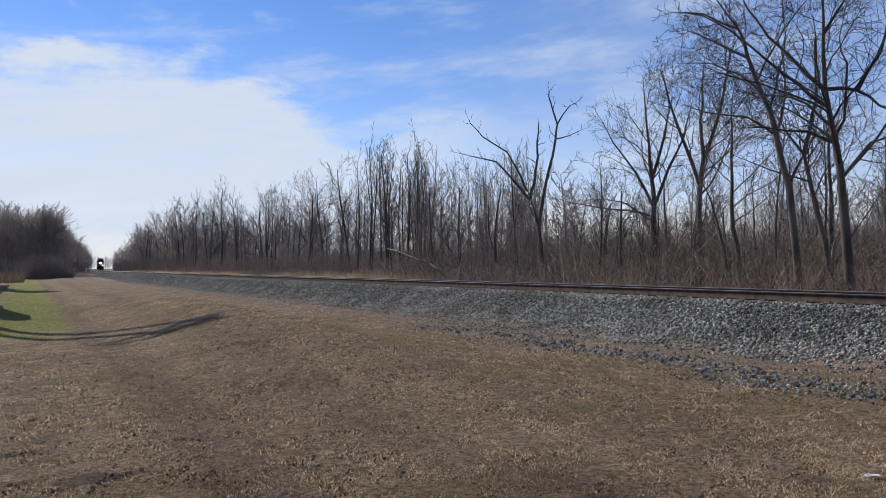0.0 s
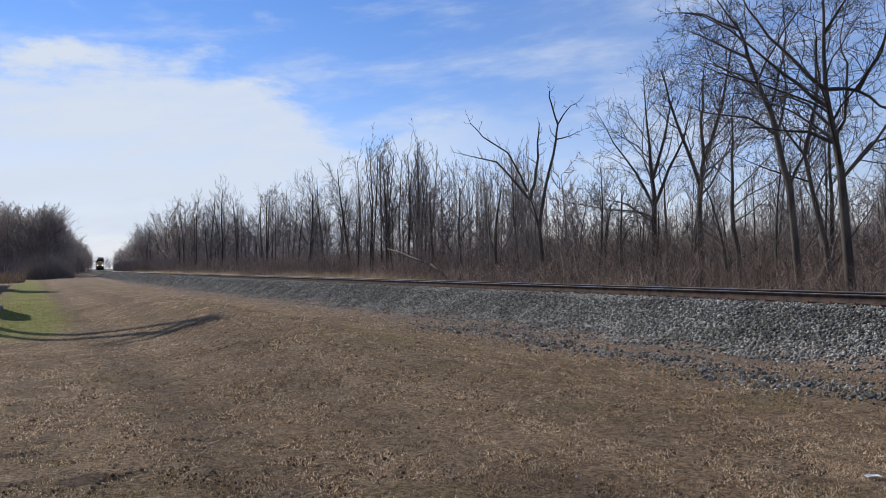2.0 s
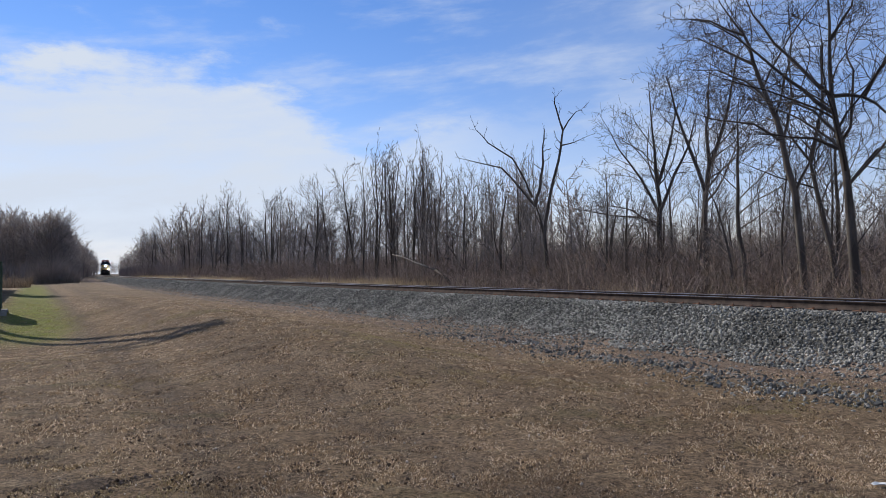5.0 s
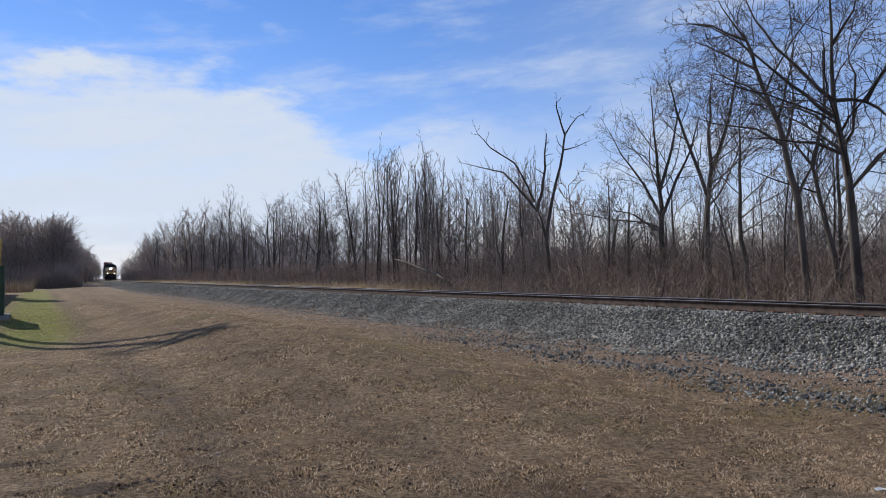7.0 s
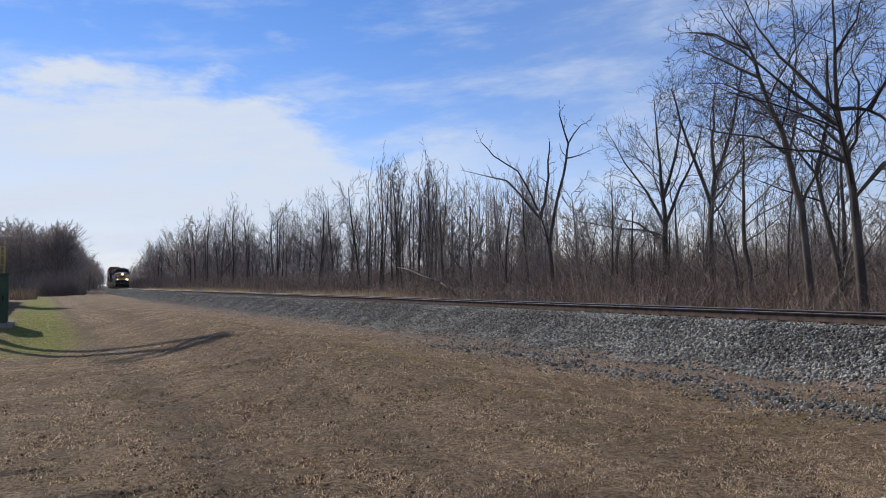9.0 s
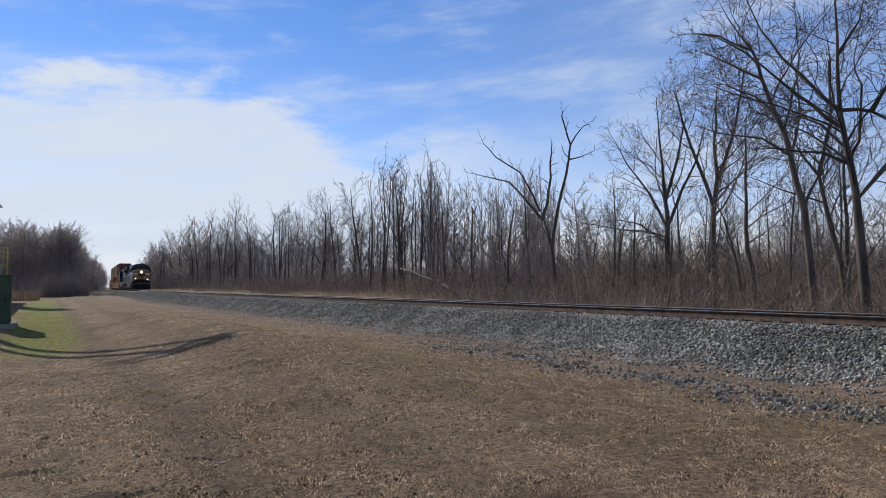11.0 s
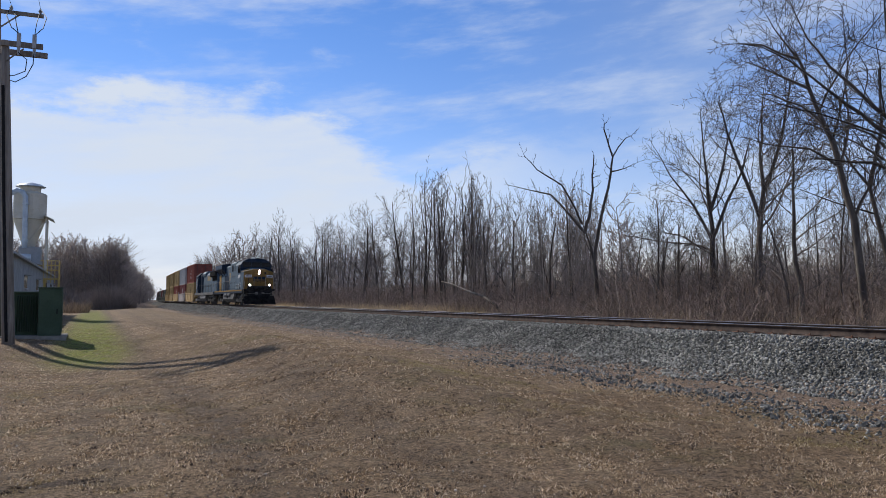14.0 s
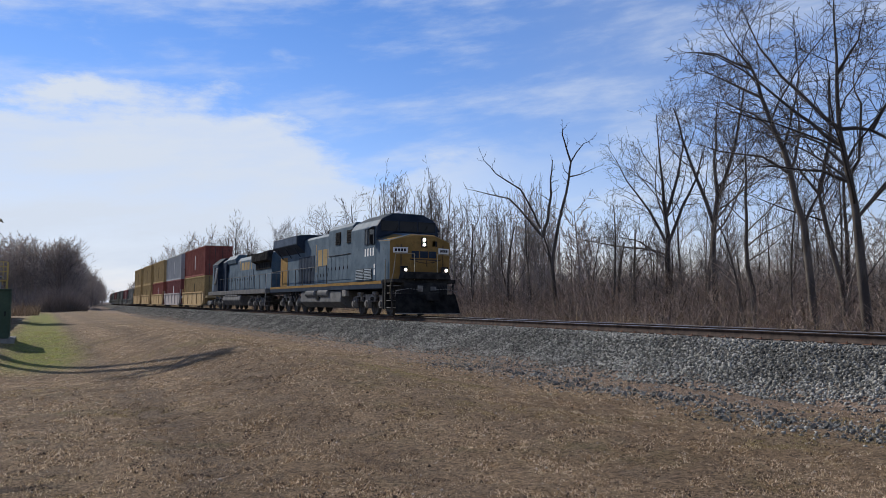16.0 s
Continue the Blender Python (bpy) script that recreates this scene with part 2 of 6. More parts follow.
def ground_material():
    """Dormant turf: straw and brown patches, bare dark earth, wheel tracks, a green strip of lawn."""
    m = bpy.data.materials.new("dormant_turf")
    m.use_nodes = True
    N = Nodes(m.node_tree)
    v = N("ShaderNodeTexCoord").outputs["Object"]
    x, y, z = N("ShaderNodeSeparateXYZ", ins={0: v}).outputs
    n1, n2, n3 = N.noise(v, 0.35, 5, 0.6), N.noise(v, 2.2, 6, 0.65), N.noise(v, 28, 4, 0.7)
    n4 = N.noise(v, 0.9, 6, 0.7)
    n5 = N.noise(v, 110, 3, 0.7)
    col = N.mix(N.step(n1, 0.35, 0.65), (0.235, 0.156, 0.087), (0.33, 0.227, 0.135))
    col = N.mix(N.math("MULTIPLY", N.step(n2, 0.48, 0.7), 0.7), col, (0.42, 0.31, 0.195))
    col = N.mix(N.math("MULTIPLY", N.step(n4, 0.53, 0.66), 0.30), col, (0.16, 0.113, 0.078))
    col = N.mix(N.math("MULTIPLY", N.step(N.noise(v, 3.6, 6, 0.75), 0.55, 0.66), 0.5), col, (0.15, 0.102, 0.068))
    # worn strips along the way
    wob = N.math("ADD", x, N.math("MULTIPLY", N.math("SUBTRACT", n1, 0.5), 0.9))
    for c0, wd, k in ((0.1, 0.25, 0.3), (1.45, 0.42, 0.6), (3.3, 0.55, 0.42), (5.3, 0.5, 0.25)):
        s = N.math("SUBTRACT", 1.0, N.step(N.math("ABSOLUTE", N.math("SUBTRACT", wob, c0)), wd * 0.3, wd * 1.3))
        col = N.mix(N.math("MULTIPLY", N.math("MULTIPLY", s, N.step(n2, 0.3, 0.6)), k), col, (0.14, 0.102, 0.074))
    # lawn by the cabinets, and thin green here and there
    g = lawn(N, x, y, wob)
    col = N.mix(N.math("MULTIPLY", g, N.step(n2, 0.2, 0.55)), col, (0.25, 0.26, 0.055))
    g2 = N.math("MULTIPLY", N.step(N.noise(v, 0.6, 4, 0.6), 0.54, 0.70), 0.42)
    col = N.mix(g2, col, (0.15, 0.135, 0.045))
    # gravelly earth beside the ballast, leaf litter beyond the track
    q = N.math("MULTIPLY", N.step(N.math("ADD", x, N.math("MULTIPLY", n2, 0.8)), 9.2, 10.2), N.math("SUBTRACT", 1.0, N.step(x, 18.0, 19.0)))
    col = N.mix(N.math("MULTIPLY", q, 0.65), col, (0.30, 0.215, 0.16))
    col = N.mix(N.step(x, 18.0, 22.0), col, N.mix(n3, (0.085, 0.06, 0.042), (0.16, 0.115, 0.08)))
    col = N.mix(N.math("MULTIPLY", scraped(N, v, x, y), 0.85), col, (0.105, 0.074, 0.052))
    n7 = N.noise(v, 12, 4, 0.7)
    # grain of the sward, with thatch shadow between blades put into the colour
    grain = N.math("ADD", N.math("MULTIPLY", N.step(n3, 0.42, 0.6), 0.55), N.math("MULTIPLY", N.step(n5, 0.42, 0.6), 0.42))
    val = N.math("ADD", 0.12, N.math("ADD", grain, N.math("MULTIPLY", N.step(n7, 0.40, 0.6), 0.36)))
    col = N("ShaderNodeHueSaturation", ins={"Value": val, "Color": col}).outputs[0]
    bs = N("ShaderNodeBsdfPrincipled", ins={"Base Color": col, "Roughness": 0.97})
    bs.inputs["Specular IOR Level"].default_value = 0.15
    h = N.math("ADD", N.math("ADD", N.math("MULTIPLY", n2, 1.2), n3), N.math("MULTIPLY", n5, 0.5))
    bn = N("ShaderNodeBump", ins={"Strength": 1.0, "Distance": 0.06, "Height": h})
    m.node_tree.links.new(bn.outputs[0], bs.inputs["Normal"])
    N("ShaderNodeOutputMaterial", ins={0: bs.outputs[0]})
    return m


GROUND = ground_material()


def turf_material():
    """Dormant blades: straw and brown, darker where the earth is worn."""
    m = bpy.data.materials.new("turf_blades")
    m.use_nodes = True
    N = Nodes(m.node_tree)
    v = N("ShaderNodeTexCoord").outputs["Object"]
    n1, n4, n6 = N.noise(v, 0.35, 5, 0.6), N.noise(v, 0.9, 6, 0.7), N.noise(v, 0.23, 3, 0.6)
    rnd = N("ShaderNodeNewGeometry").outputs["Random Per Island"]
    x, y, z = N("ShaderNodeSeparateXYZ", {0: v}).outputs
    wob = N.math("ADD", x, N.math("MULTIPLY", N.math("SUBTRACT", n1, 0.5), 0.9))
    col = N.mix(N.step(n1, 0.35, 0.65), (0.36, 0.243, 0.14), (0.48, 0.345, 0.218))
    col = N.mix(N.math("MULTIPLY", N.step(rnd, 0.6, 0.9), 0.9), col, (0.90, 0.73, 0.53))
    col = N.mix(N.math("MULTIPLY", N.math("SUBTRACT", 1.0, N.step(rnd, 0.1, 0.4)), 0.9), col, (0.12, 0.08, 0.05))
    col = N.mix(N.math("MULTIPLY", N.step(n6, 0.50, 0.66), 0.6), col, (0.22, 0.195, 0.065))
    col = N.mix(N.math("MULTIPLY", N.step(n4, 0.53, 0.66), 0.35), col, (0.19, 0.143, 0.11))
    col = N.mix(N.math("MULTIPLY", N.step(N.noise(v, 3.6, 6, 0.75), 0.55, 0.66), 0.5), col, (0.20, 0.138, 0.092))
    for c0, wd in ((1.45, 0.42), (3.3, 0.55)):
        s = N.math("SUBTRACT", 1.0, N.step(N.math("ABSOLUTE", N.math("SUBTRACT", wob, c0)), wd * 0.3, wd * 1.3))
        col = N.mix(N.math("MULTIPLY", N.math("MULTIPLY", s, N.step(n4, 0.35, 0.6)), 0.6), col, (0.17, 0.122, 0.086))
    col = N.mix(N.math("MULTIPLY", lawn(N, x, y, wob), N.step(N.noise(v, 1.6, 5, 0.7), 0.3, 0.62)), col, (0.29, 0.305, 0.06))
    col = N.mix(N.math("MULTIPLY", scraped(N, v, x, y), 0.75), col, (0.13, 0.092, 0.064))
    d = N("ShaderNodeBsdfDiffuse", {0: col})
    t = N("ShaderNodeBsdfTranslucent", {0: col})
    mix = N("ShaderNodeMixShader", {0: 0.4, 1: d.outputs[0], 2: t.outputs[0]})
    N("ShaderNodeOutputMaterial", {0: mix.outputs[0]})
    return m


TURF = turf_material()


# ---- mesh helpers ----
class Mesh:
    """Collects vertices and faces for one mesh."""

    def __init__(self):
        self.v, self.f = [], []

    def add(self, verts, faces):
        o = len(self.v)
        self.v += [tuple(p) for p in verts]
        self.f += [tuple(i + o for i in f) for f in faces]
        return self

    def box(self, x0, x1, y0, y1, z0, z1, m=None):
        vs = [Vector((x, y, z)) for x in (x0, x1) for y in (y0, y1) for z in (z0, z1)]
        if m:
            vs = [m @ p for p in vs]
        return self.add(vs, [(0, 1, 3, 2), (4, 6, 7, 5), (0, 4, 5, 1), (2, 3, 7, 6), (0, 2, 6, 4), (1, 5, 7, 3)])

    def prism(self, prof, a, b, axis="y", taper=None):
        """A closed outline swept from a to b along an axis; outline in the two other axes."""
        n = len(prof)
        vs = []
        for k, s in enumerate((a, b)):
            for p, q in prof:
                if taper and k:
                    p, q = taper(p, q)
                vs.append({"y": (p, s, q), "x": (s, p, q), "z": (p, q, s)}[axis])
        return self.add(vs, [tuple(range(n)), tuple(range(2 * n - 1, n - 1, -1))] + [(i, i + n, (i + 1) % n + n, (i + 1) % n) for i in range(n)])

    def tube(self, pts, radii, n=8, caps=True):
        pts = [Vector(p) for p in pts]
        if not isinstance(radii, (list, tuple)):
            radii = [radii] * len(pts)
        vs, ref = [], None
        for i, p in enumerate(pts):
            d = (pts[min(i + 1, len(pts) - 1)] - pts[max(i - 1, 0)]).normalized()
            if ref is None:
                ref = Vector((0, 0, 1)) if abs(d.z) < 0.9 else Vector((1, 0, 0))
            u = (ref - d * ref.dot(d)).normalized()
            w = d.cross(u)
            ref = u
            vs += [p + (u * cos(2 * pi * k / n) + w * sin(2 * pi * k / n)) * radii[i] for k in range(n)]
        fs = [(i * n + k, i * n + (k + 1) % n, (i + 1) * n + (k + 1) % n, (i + 1) * n + k) for i in range(len(pts) - 1) for k in range(n)]
        if caps:
            fs += [tuple(range(n - 1, -1, -1)), tuple(range((len(pts) - 1) * n, len(pts) * n))]
        return self.add(vs, fs)

    def spike(self, a, b, r):
        """A thin three-sided twig that ends in a point."""
        d = (b - a).normalized()
        u = d.orthogonal().normalized()
        w = d.cross(u)
        return self.add([a + (u * cos(q) + w * sin(q)) * r for q in (0.0, 2.094, 4.189)] + [b], [(0, 1, 3), (1, 2, 3), (2, 0, 3)])

    def lathe(self, prof, c=(0, 0, 0), n=24):
        """Rings of (radius, height) round a vertical axis at c."""
        vs = [(c[0] + r * cos(2 * pi * k / n), c[1] + r * sin(2 * pi * k / n), c[2] + h) for r, h in prof for k in range(n)]
        fs = [(i * n + k, i * n + (k + 1) % n, (i + 1) * n + (k + 1) % n, (i + 1) * n + k) for i in range(len(prof) - 1) for k in range(n)]
        fs += [tuple(range(n - 1, -1, -1)), tuple(range((len(prof) - 1) * n, len(prof) * n))]
        return self.add(vs, fs)

    def data(self, name, mat, smooth=False):
        me = bpy.data.meshes.new(name)
        me.from_pydata(self.v, [], self.f)
        me.materials.append(mat)
        if smooth:
            me.shade_smooth()
        me.update()
        return me


def bulk(name, verts, faces, mat):
    """A mesh from arrays, all faces with the same number of corners."""
    me = bpy.data.meshes.new(name)
    k = faces.shape[1]
    me.vertices.add(len(verts))
    me.vertices.foreach_set("co", verts.astype(np.float32).ravel())
    me.loops.add(faces.size)
    me.loops.foreach_set("vertex_index", faces.astype(np.int32).ravel())
    me.polygons.add(len(faces))
    me.polygons.foreach_set("loop_start", np.arange(0, faces.size, k, dtype=np.int32))
    me.materials.append(mat)
    me.update(calc_edges=True)
    me.validate()
    return me


def part(name, bm, mat, parent, label="", bevel=0.0, smooth=False):
    """One mesh object under a thing or a part."""
    ob = new(name, bm.data(name, mat, smooth))
    ob.parent = parent
    if bevel:
        b = ob.modifiers.new("bevel", "BEVEL")
        b.width, b.segments, b.limit_method = bevel, 2, "ANGLE"
    if label:
        ob["label"] = label
    return ob


def thing(name, label, category, group="", at=None):
    e = new(name)
    e.empty_display_size = 0.3
    tagged(e, label, category, group)
    if at:
        e.matrix_basis = at
    return e


# ---- the lie of the land ----
TRACK_X, RAIL_Z = 15.02, 1.067
BEND_Y, BEND_R, BEND_SLOPE = 89.7, 3343.0, 0.078


def bend(y):
    """How far the line has swung off straight at y."""
    u = np.maximum(0, np.asarray(y, float) - BEND_Y)
    e = BEND_SLOPE * BEND_R
    return np.minimum(u, e) ** 2 / (2 * BEND_R) + np.maximum(0, u - e) * BEND_SLOPE


def track_x(y):
    return TRACK_X + float(bend(y))


def sstep(v, a, b):
    t = np.clip((np.asarray(v, float) - a) / (b - a), 0, 1)
    return t * t * (3 - 2 * t)


def ground_z(x, y):
    x, y = np.asarray(x, float), np.asarray(y, float)
    z = 0.57 * np.exp(-((x - 4.6) / 2.0) ** 2) * sstep(y, 7, 15.5) * (1 - 0.6 * sstep(y, 30, 60)) * (1 - sstep(y, 120, 200))
    # shallow swale under the lawn, between the pole and the near rise
    z = z - 0.46 * np.exp(-((x + 0.3) / 3.0) ** 2) * sstep(y, 15, 26) * (1 - sstep(y, 31, 40))
    z = z + 0.035 * np.sin(x * 1.3 + 0.4 * y) * np.sin(y * 0.45 + 0.7) * (1 - sstep(np.abs(x), 9, 12))
    u = x - bend(y)
    z = z + 0.35 * sstep(u, 18.0, 21.0)
    return z


def make_ground():
    xs = np.unique(np.concatenate([[-3000, -1200, -500, -250, -120, -70, -45, -30, -22, -16], np.arange(-12, 14, 0.2), np.arange(14, 30, 1.0), [35, 45, 60, 90, 140, 250, 500, 1200, 3000]]))
    ys = np.unique(np.concatenate([[-3000, -1000, -300, -100, -40, -15, -6], np.arange(-2, 45, 0.22), np.arange(45, 120, 2.0), np.arange(120, 420, 10.0), [450, 520, 620, 800, 1200, 2000, 4500]]))
    X, Y = np.meshgrid(xs, ys)
    near = (np.abs(X - 2) < 12) & (Y > 1) & (Y < 46)
    rng = np.random.default_rng(3)
    Z = ground_z(X, Y) + near * rng.normal(0, 0.012, X.shape) * (X < 10.5)
    nx = len(xs)
    i, j = np.meshgrid(np.arange(nx - 1), np.arange(len(ys) - 1))
    a = (j * nx + i).ravel()
    me = bulk("ground", np.stack([X, Y, Z], -1).reshape(-1, 3), np.stack([a, a + 1, a + nx + 1, a + nx], -1), GROUND)
    me.shade_smooth()
    return tagged(new("ground", me), "dormant brown turf with worn strips and a little green lawn", "ground", kind="structure")


ground = make_ground()


# ---- ballast bank and track ----
def sweep(name, prof, ys, mat):
    """An open or closed outline (offset from the track's middle, height) carried along the line."""
    n = len(prof)
    o = np.array(prof, float)
    y = np.repeat(ys, n)
    x = TRACK_X + bend(y) + np.tile(o[:, 0], len(ys))
    z = np.tile(o[:, 1], len(ys))
    i, j = np.meshgrid(np.arange(n - 1), np.arange(len(ys) - 1))
    a = (j * n + i).ravel()
    return bulk(name, np.stack([x, y, z], -1), np.stack([a, a + 1, a + n + 1, a + n], -1), mat)


LINE_Y = np.concatenate([np.arange(-120, 80, 10.0), np.arange(80, 700, 10.0)])
BANK = [(-3.7, -0.05), (-2.9, 0.25), (-1.95, 0.80), (-1.6, 0.86), (1.6, 0.86), (1.95, 0.80), (3.2, 0.28), (4.0, 0.25)]


def bank_z(off):
    return np.interp(off, [p[0] for p in BANK], [p[1] for p in BANK])


bed = new("ballast_bank", sweep("ballast_bank", BANK, LINE_Y, BED))
tagged(bed, "bank of grey crushed stone under the railway track", "ballast", kind="structure")

track = tagged(new("railway_track"), "single railway track with rusty rails on wooden ties", "railway track", kind="structure")
for side in (-1, 1):
    c = side * 0.755
    body = [(c - 0.07, RAIL_Z - 0.178), (c - 0.07, RAIL_Z - 0.165), (c - 0.012, RAIL_Z - 0.14), (c - 0.012, RAIL_Z - 0.045), (c - 0.036, RAIL_Z - 0.035), (c - 0.036, RAIL_Z - 0.006), (c - 0.03, RAIL_Z - 0.002),
            (c + 0.03, RAIL_Z - 0.002), (c + 0.036, RAIL_Z - 0.006), (c + 0.036, RAIL_Z - 0.035), (c + 0.012, RAIL_Z - 0.045), (c + 0.012, RAIL_Z - 0.14), (c + 0.07, RAIL_Z - 0.165), (c + 0.07, RAIL_Z - 0.178), (c - 0.07, RAIL_Z - 0.178)]
    r = new("rail", sweep("rail", body, LINE_Y, RAILSIDE))
    r.parent = track
    r["label"] = "rust-brown steel rail"
    h = new("rail_head", sweep("rail_head", [(c - 0.033, RAIL_Z - 0.004), (c - 0.026, RAIL_Z + 0.001), (c + 0.026, RAIL_Z + 0.001), (c + 0.033, RAIL_Z - 0.004)], LINE_Y, RAILTOP))
    h.parent = r
    h["label"] = "worn bright running surface"


def crushed(n, rng, size, place):
    """n angular stones as one array of boxes with shifted corners."""
    base = np.array([(x, y, z) for x in (-1, 1) for y in (-1, 1) for z in (-1, 1)], float)
    q = rng.normal(size=(n, 4))
    q /= np.linalg.norm(q, axis=1)[:, None]
    w, x, y, z = q.T
    R = np.stack([1 - 2 * (y * y + z * z), 2 * (x * y - z * w), 2 * (x * z + y * w), 2 * (x * y + z * w), 1 - 2 * (x * x + z * z), 2 * (y * z - x * w), 2 * (x * z - y * w), 2 * (y * z + x * w), 1 - 2 * (x * x + y * y)], -1).reshape(n, 3, 3)
    loc = base[None] * rng.uniform(0.35, 1.0, (n, 8, 3)) * rng.uniform(0.5, 1.2, (n, 1, 3)) * size[:, None, None]
    v = np.einsum("nij,nkj->nki", R, loc) + place[:, None, :]
    f = np.array([(0, 1, 3, 2), (4, 6, 7, 5), (0, 4, 5, 1), (2, 3, 7, 6), (0, 2, 6, 4), (1, 5, 7, 3)])
    return v.reshape(-1, 3), (f[None] + (np.arange(n) * 8)[:, None, None]).reshape(-1, 4)


def make_ballast():
    rng = np.random.default_rng(11)
    vs, fs, o = [], [], 0
    for n, y0, y1, s0, s1, lo, hi in ((25000, 3, 30, 0.018, 0.040, -3.9, -1.4), (12500, 30, 75, 0.026, 0.05, -4.0, -1.4), (5000, 75, 190, 0.045, 0.085, -4.2, -1.4), (2500, 3, 60, 0.02, 0.035, -1.4, 1.6), (2600, 4, 110, 0.016, 0.036, -5.6, -3.4)):
        y = rng.uniform(y0, y1, n)
        off = rng.uniform(lo, hi, n)
        # the foot of the bank is ragged
        off = np.where(off < -3.3 + 0.25 * np.sin(y * 1.7) + 0.2 * np.sin(y * 0.37), off + rng.uniform(0, 1.2, n) * (hi > -3), off)
        size = rng.uniform(s0, s1, n)
        p = np.stack([TRACK_X + bend(y) + off, y, np.maximum(bank_z(off), ground_z(TRACK_X + bend(y) + off, y)) + size * 0.12], -1)
        v, f = crushed(n, rng, size, p)
        vs.append(v), fs.append(f + o)
        o += len(v)
    ob = new("ballast_stones", bulk("ballast_stones", np.concatenate(vs), np.concatenate(fs), STONE))
    tagged(ob, "loose grey crushed stones on the track bank", "ballast stones", kind="stuff")


make_ballast()


# ---- trees ----
def branch(out, p, d, length, r, level, rng, cfg):
    """Grow one limb from p along d and its twigs; out gets (points, radii, level)."""
    n = (8, 7, 5, 2, 2)[min(level, 4)]
    pts, rad = [p.copy()], [r]
    tip = r * (0.25 if level < 3 else 0.5)
    step = length / n
    for i in range(n):
        d = (d + Vector(rng.normal(0, cfg["wander"] * (0.5, 1.2, 2.0, 2.4)[min(level, 3)], 3)) + Vector((0, 0, cfg["rise"] * (0.4 if level == 0 else 1)))).normalized()
        pts.append(pts[-1] + d * step)
        rad.append(r + (tip - r) * (i + 1) / n)
    out.append((pts, rad, level))
    sprout(out, pts, rad, length, level, rng, cfg)


def sprout(out, pts, rad, length, level, rng, cfg):
    if level >= cfg["levels"]:
        return
    count = cfg["kids"][level]
    n = len(pts) - 1
    for k in range(count):
        t = cfg["bare"][level] + (1 - cfg["bare"][level]) * (k + rng.uniform(0.1, 0.9)) / count
        i = min(int(t * n), n - 1)
        a = t * n - i
        p = pts[i].lerp(pts[i + 1], a)
        d = (pts[i + 1] - pts[i]).normalized()
        side = Vector(rng.normal(size=3))
        side = (side - d * side.dot(d)).normalized()
        ang = radians(rng.uniform(*cfg["angle"]))
        nd = (d * cos(ang) + side * sin(ang)).normalized()
        ln = length * rng.uniform(*cfg["ratio"]) * (1.15 - 0.6 * t)
        nr = max((rad[i] + (rad[i + 1] - rad[i]) * a) * rng.uniform(0.32, 0.5), cfg["thin"])
        branch(out, p, nd, ln, nr, level + 1, rng, cfg)


def tubes(limbs, levels):
    """Tapered tubes for the limbs of those levels, as one Mesh."""
    M = Mesh()
    for pts, rad, lv in limbs:
        if lv in levels:
            if len(pts) == 2:
                M.spike(pts[0], pts[1], rad[0])
            else:
                M.tube(pts, rad, (8, 5, 3, 3, 3)[min(lv, 4)], caps=False)
    return M


def tree_cfg(**kw):
    c = dict(levels=3, kids=(9, 6, 5, 0), bare=(0.35, 0.25, 0.2, 0), angle=(28, 55), ratio=(0.42, 0.62), wander=0.07, rise=0.06, thin=0.007)
    c.update(kw)
    return c


def grown_tree(name, label, rng, height, r, cfg, lean=(0, 0), bark=BARK, twig=TWIG):
    limbs = []
    branch(limbs, Vector((0, 0, -0.3)), Vector((lean[0], lean[1], 1)).normalized(), height, r, 0, rng, cfg)
    e = thing(name, label, "tree")
    part("trunk", tubes(limbs, (0,)), bark, e, smooth=True)
    part("crown", tubes(limbs, (1, 2, 3, 4)), twig, e)
    return e


def shaped_tree(name, label, rng, at, az, limbs_in, cfg, bark=BARK, twig=TWIG):
    """A tree whose main limbs are given as (first radius, [(across, height), ...]); twigs grow by themselves."""
    limbs = []
    for k, (r, line) in enumerate(limbs_in):
        away = rng.normal(0, 0.5) if k else 0.0
        pts = [Vector((u, away * i / (len(line) - 1), z)) for i, (u, z) in enumerate(line)]
        fine = []
        for a, b in zip(pts, pts[1:]):
            fine += [a, a.lerp(b, 0.5) + Vector(rng.normal(0, 0.035, 3))]
        fine.append(pts[-1])
        n = len(fine) - 1
        rad = [r * (1 - (0.93 if k == 0 or r < 0.095 else 0.72) * i / n) for i in range(n + 1)]
        lv = 0 if k == 0 else 1
        limbs.append((fine, rad, lv))
        length = sum((b - a).length for a, b in zip(fine, fine[1:]))
        c = dict(cfg)
        sprout(limbs, fine, rad, max(length * 0.8, 2.4), 1 if k else 0, rng, c)
    e = thing(name, label, "tree", at=pose(at[0], at[1], float(ground_z(*at)), 0, 0, -az))
    part("trunk", tubes(limbs, (0,)), bark, e, smooth=True)
    part("crown", tubes(limbs, (1, 2, 3, 4)), twig, e)
    return e


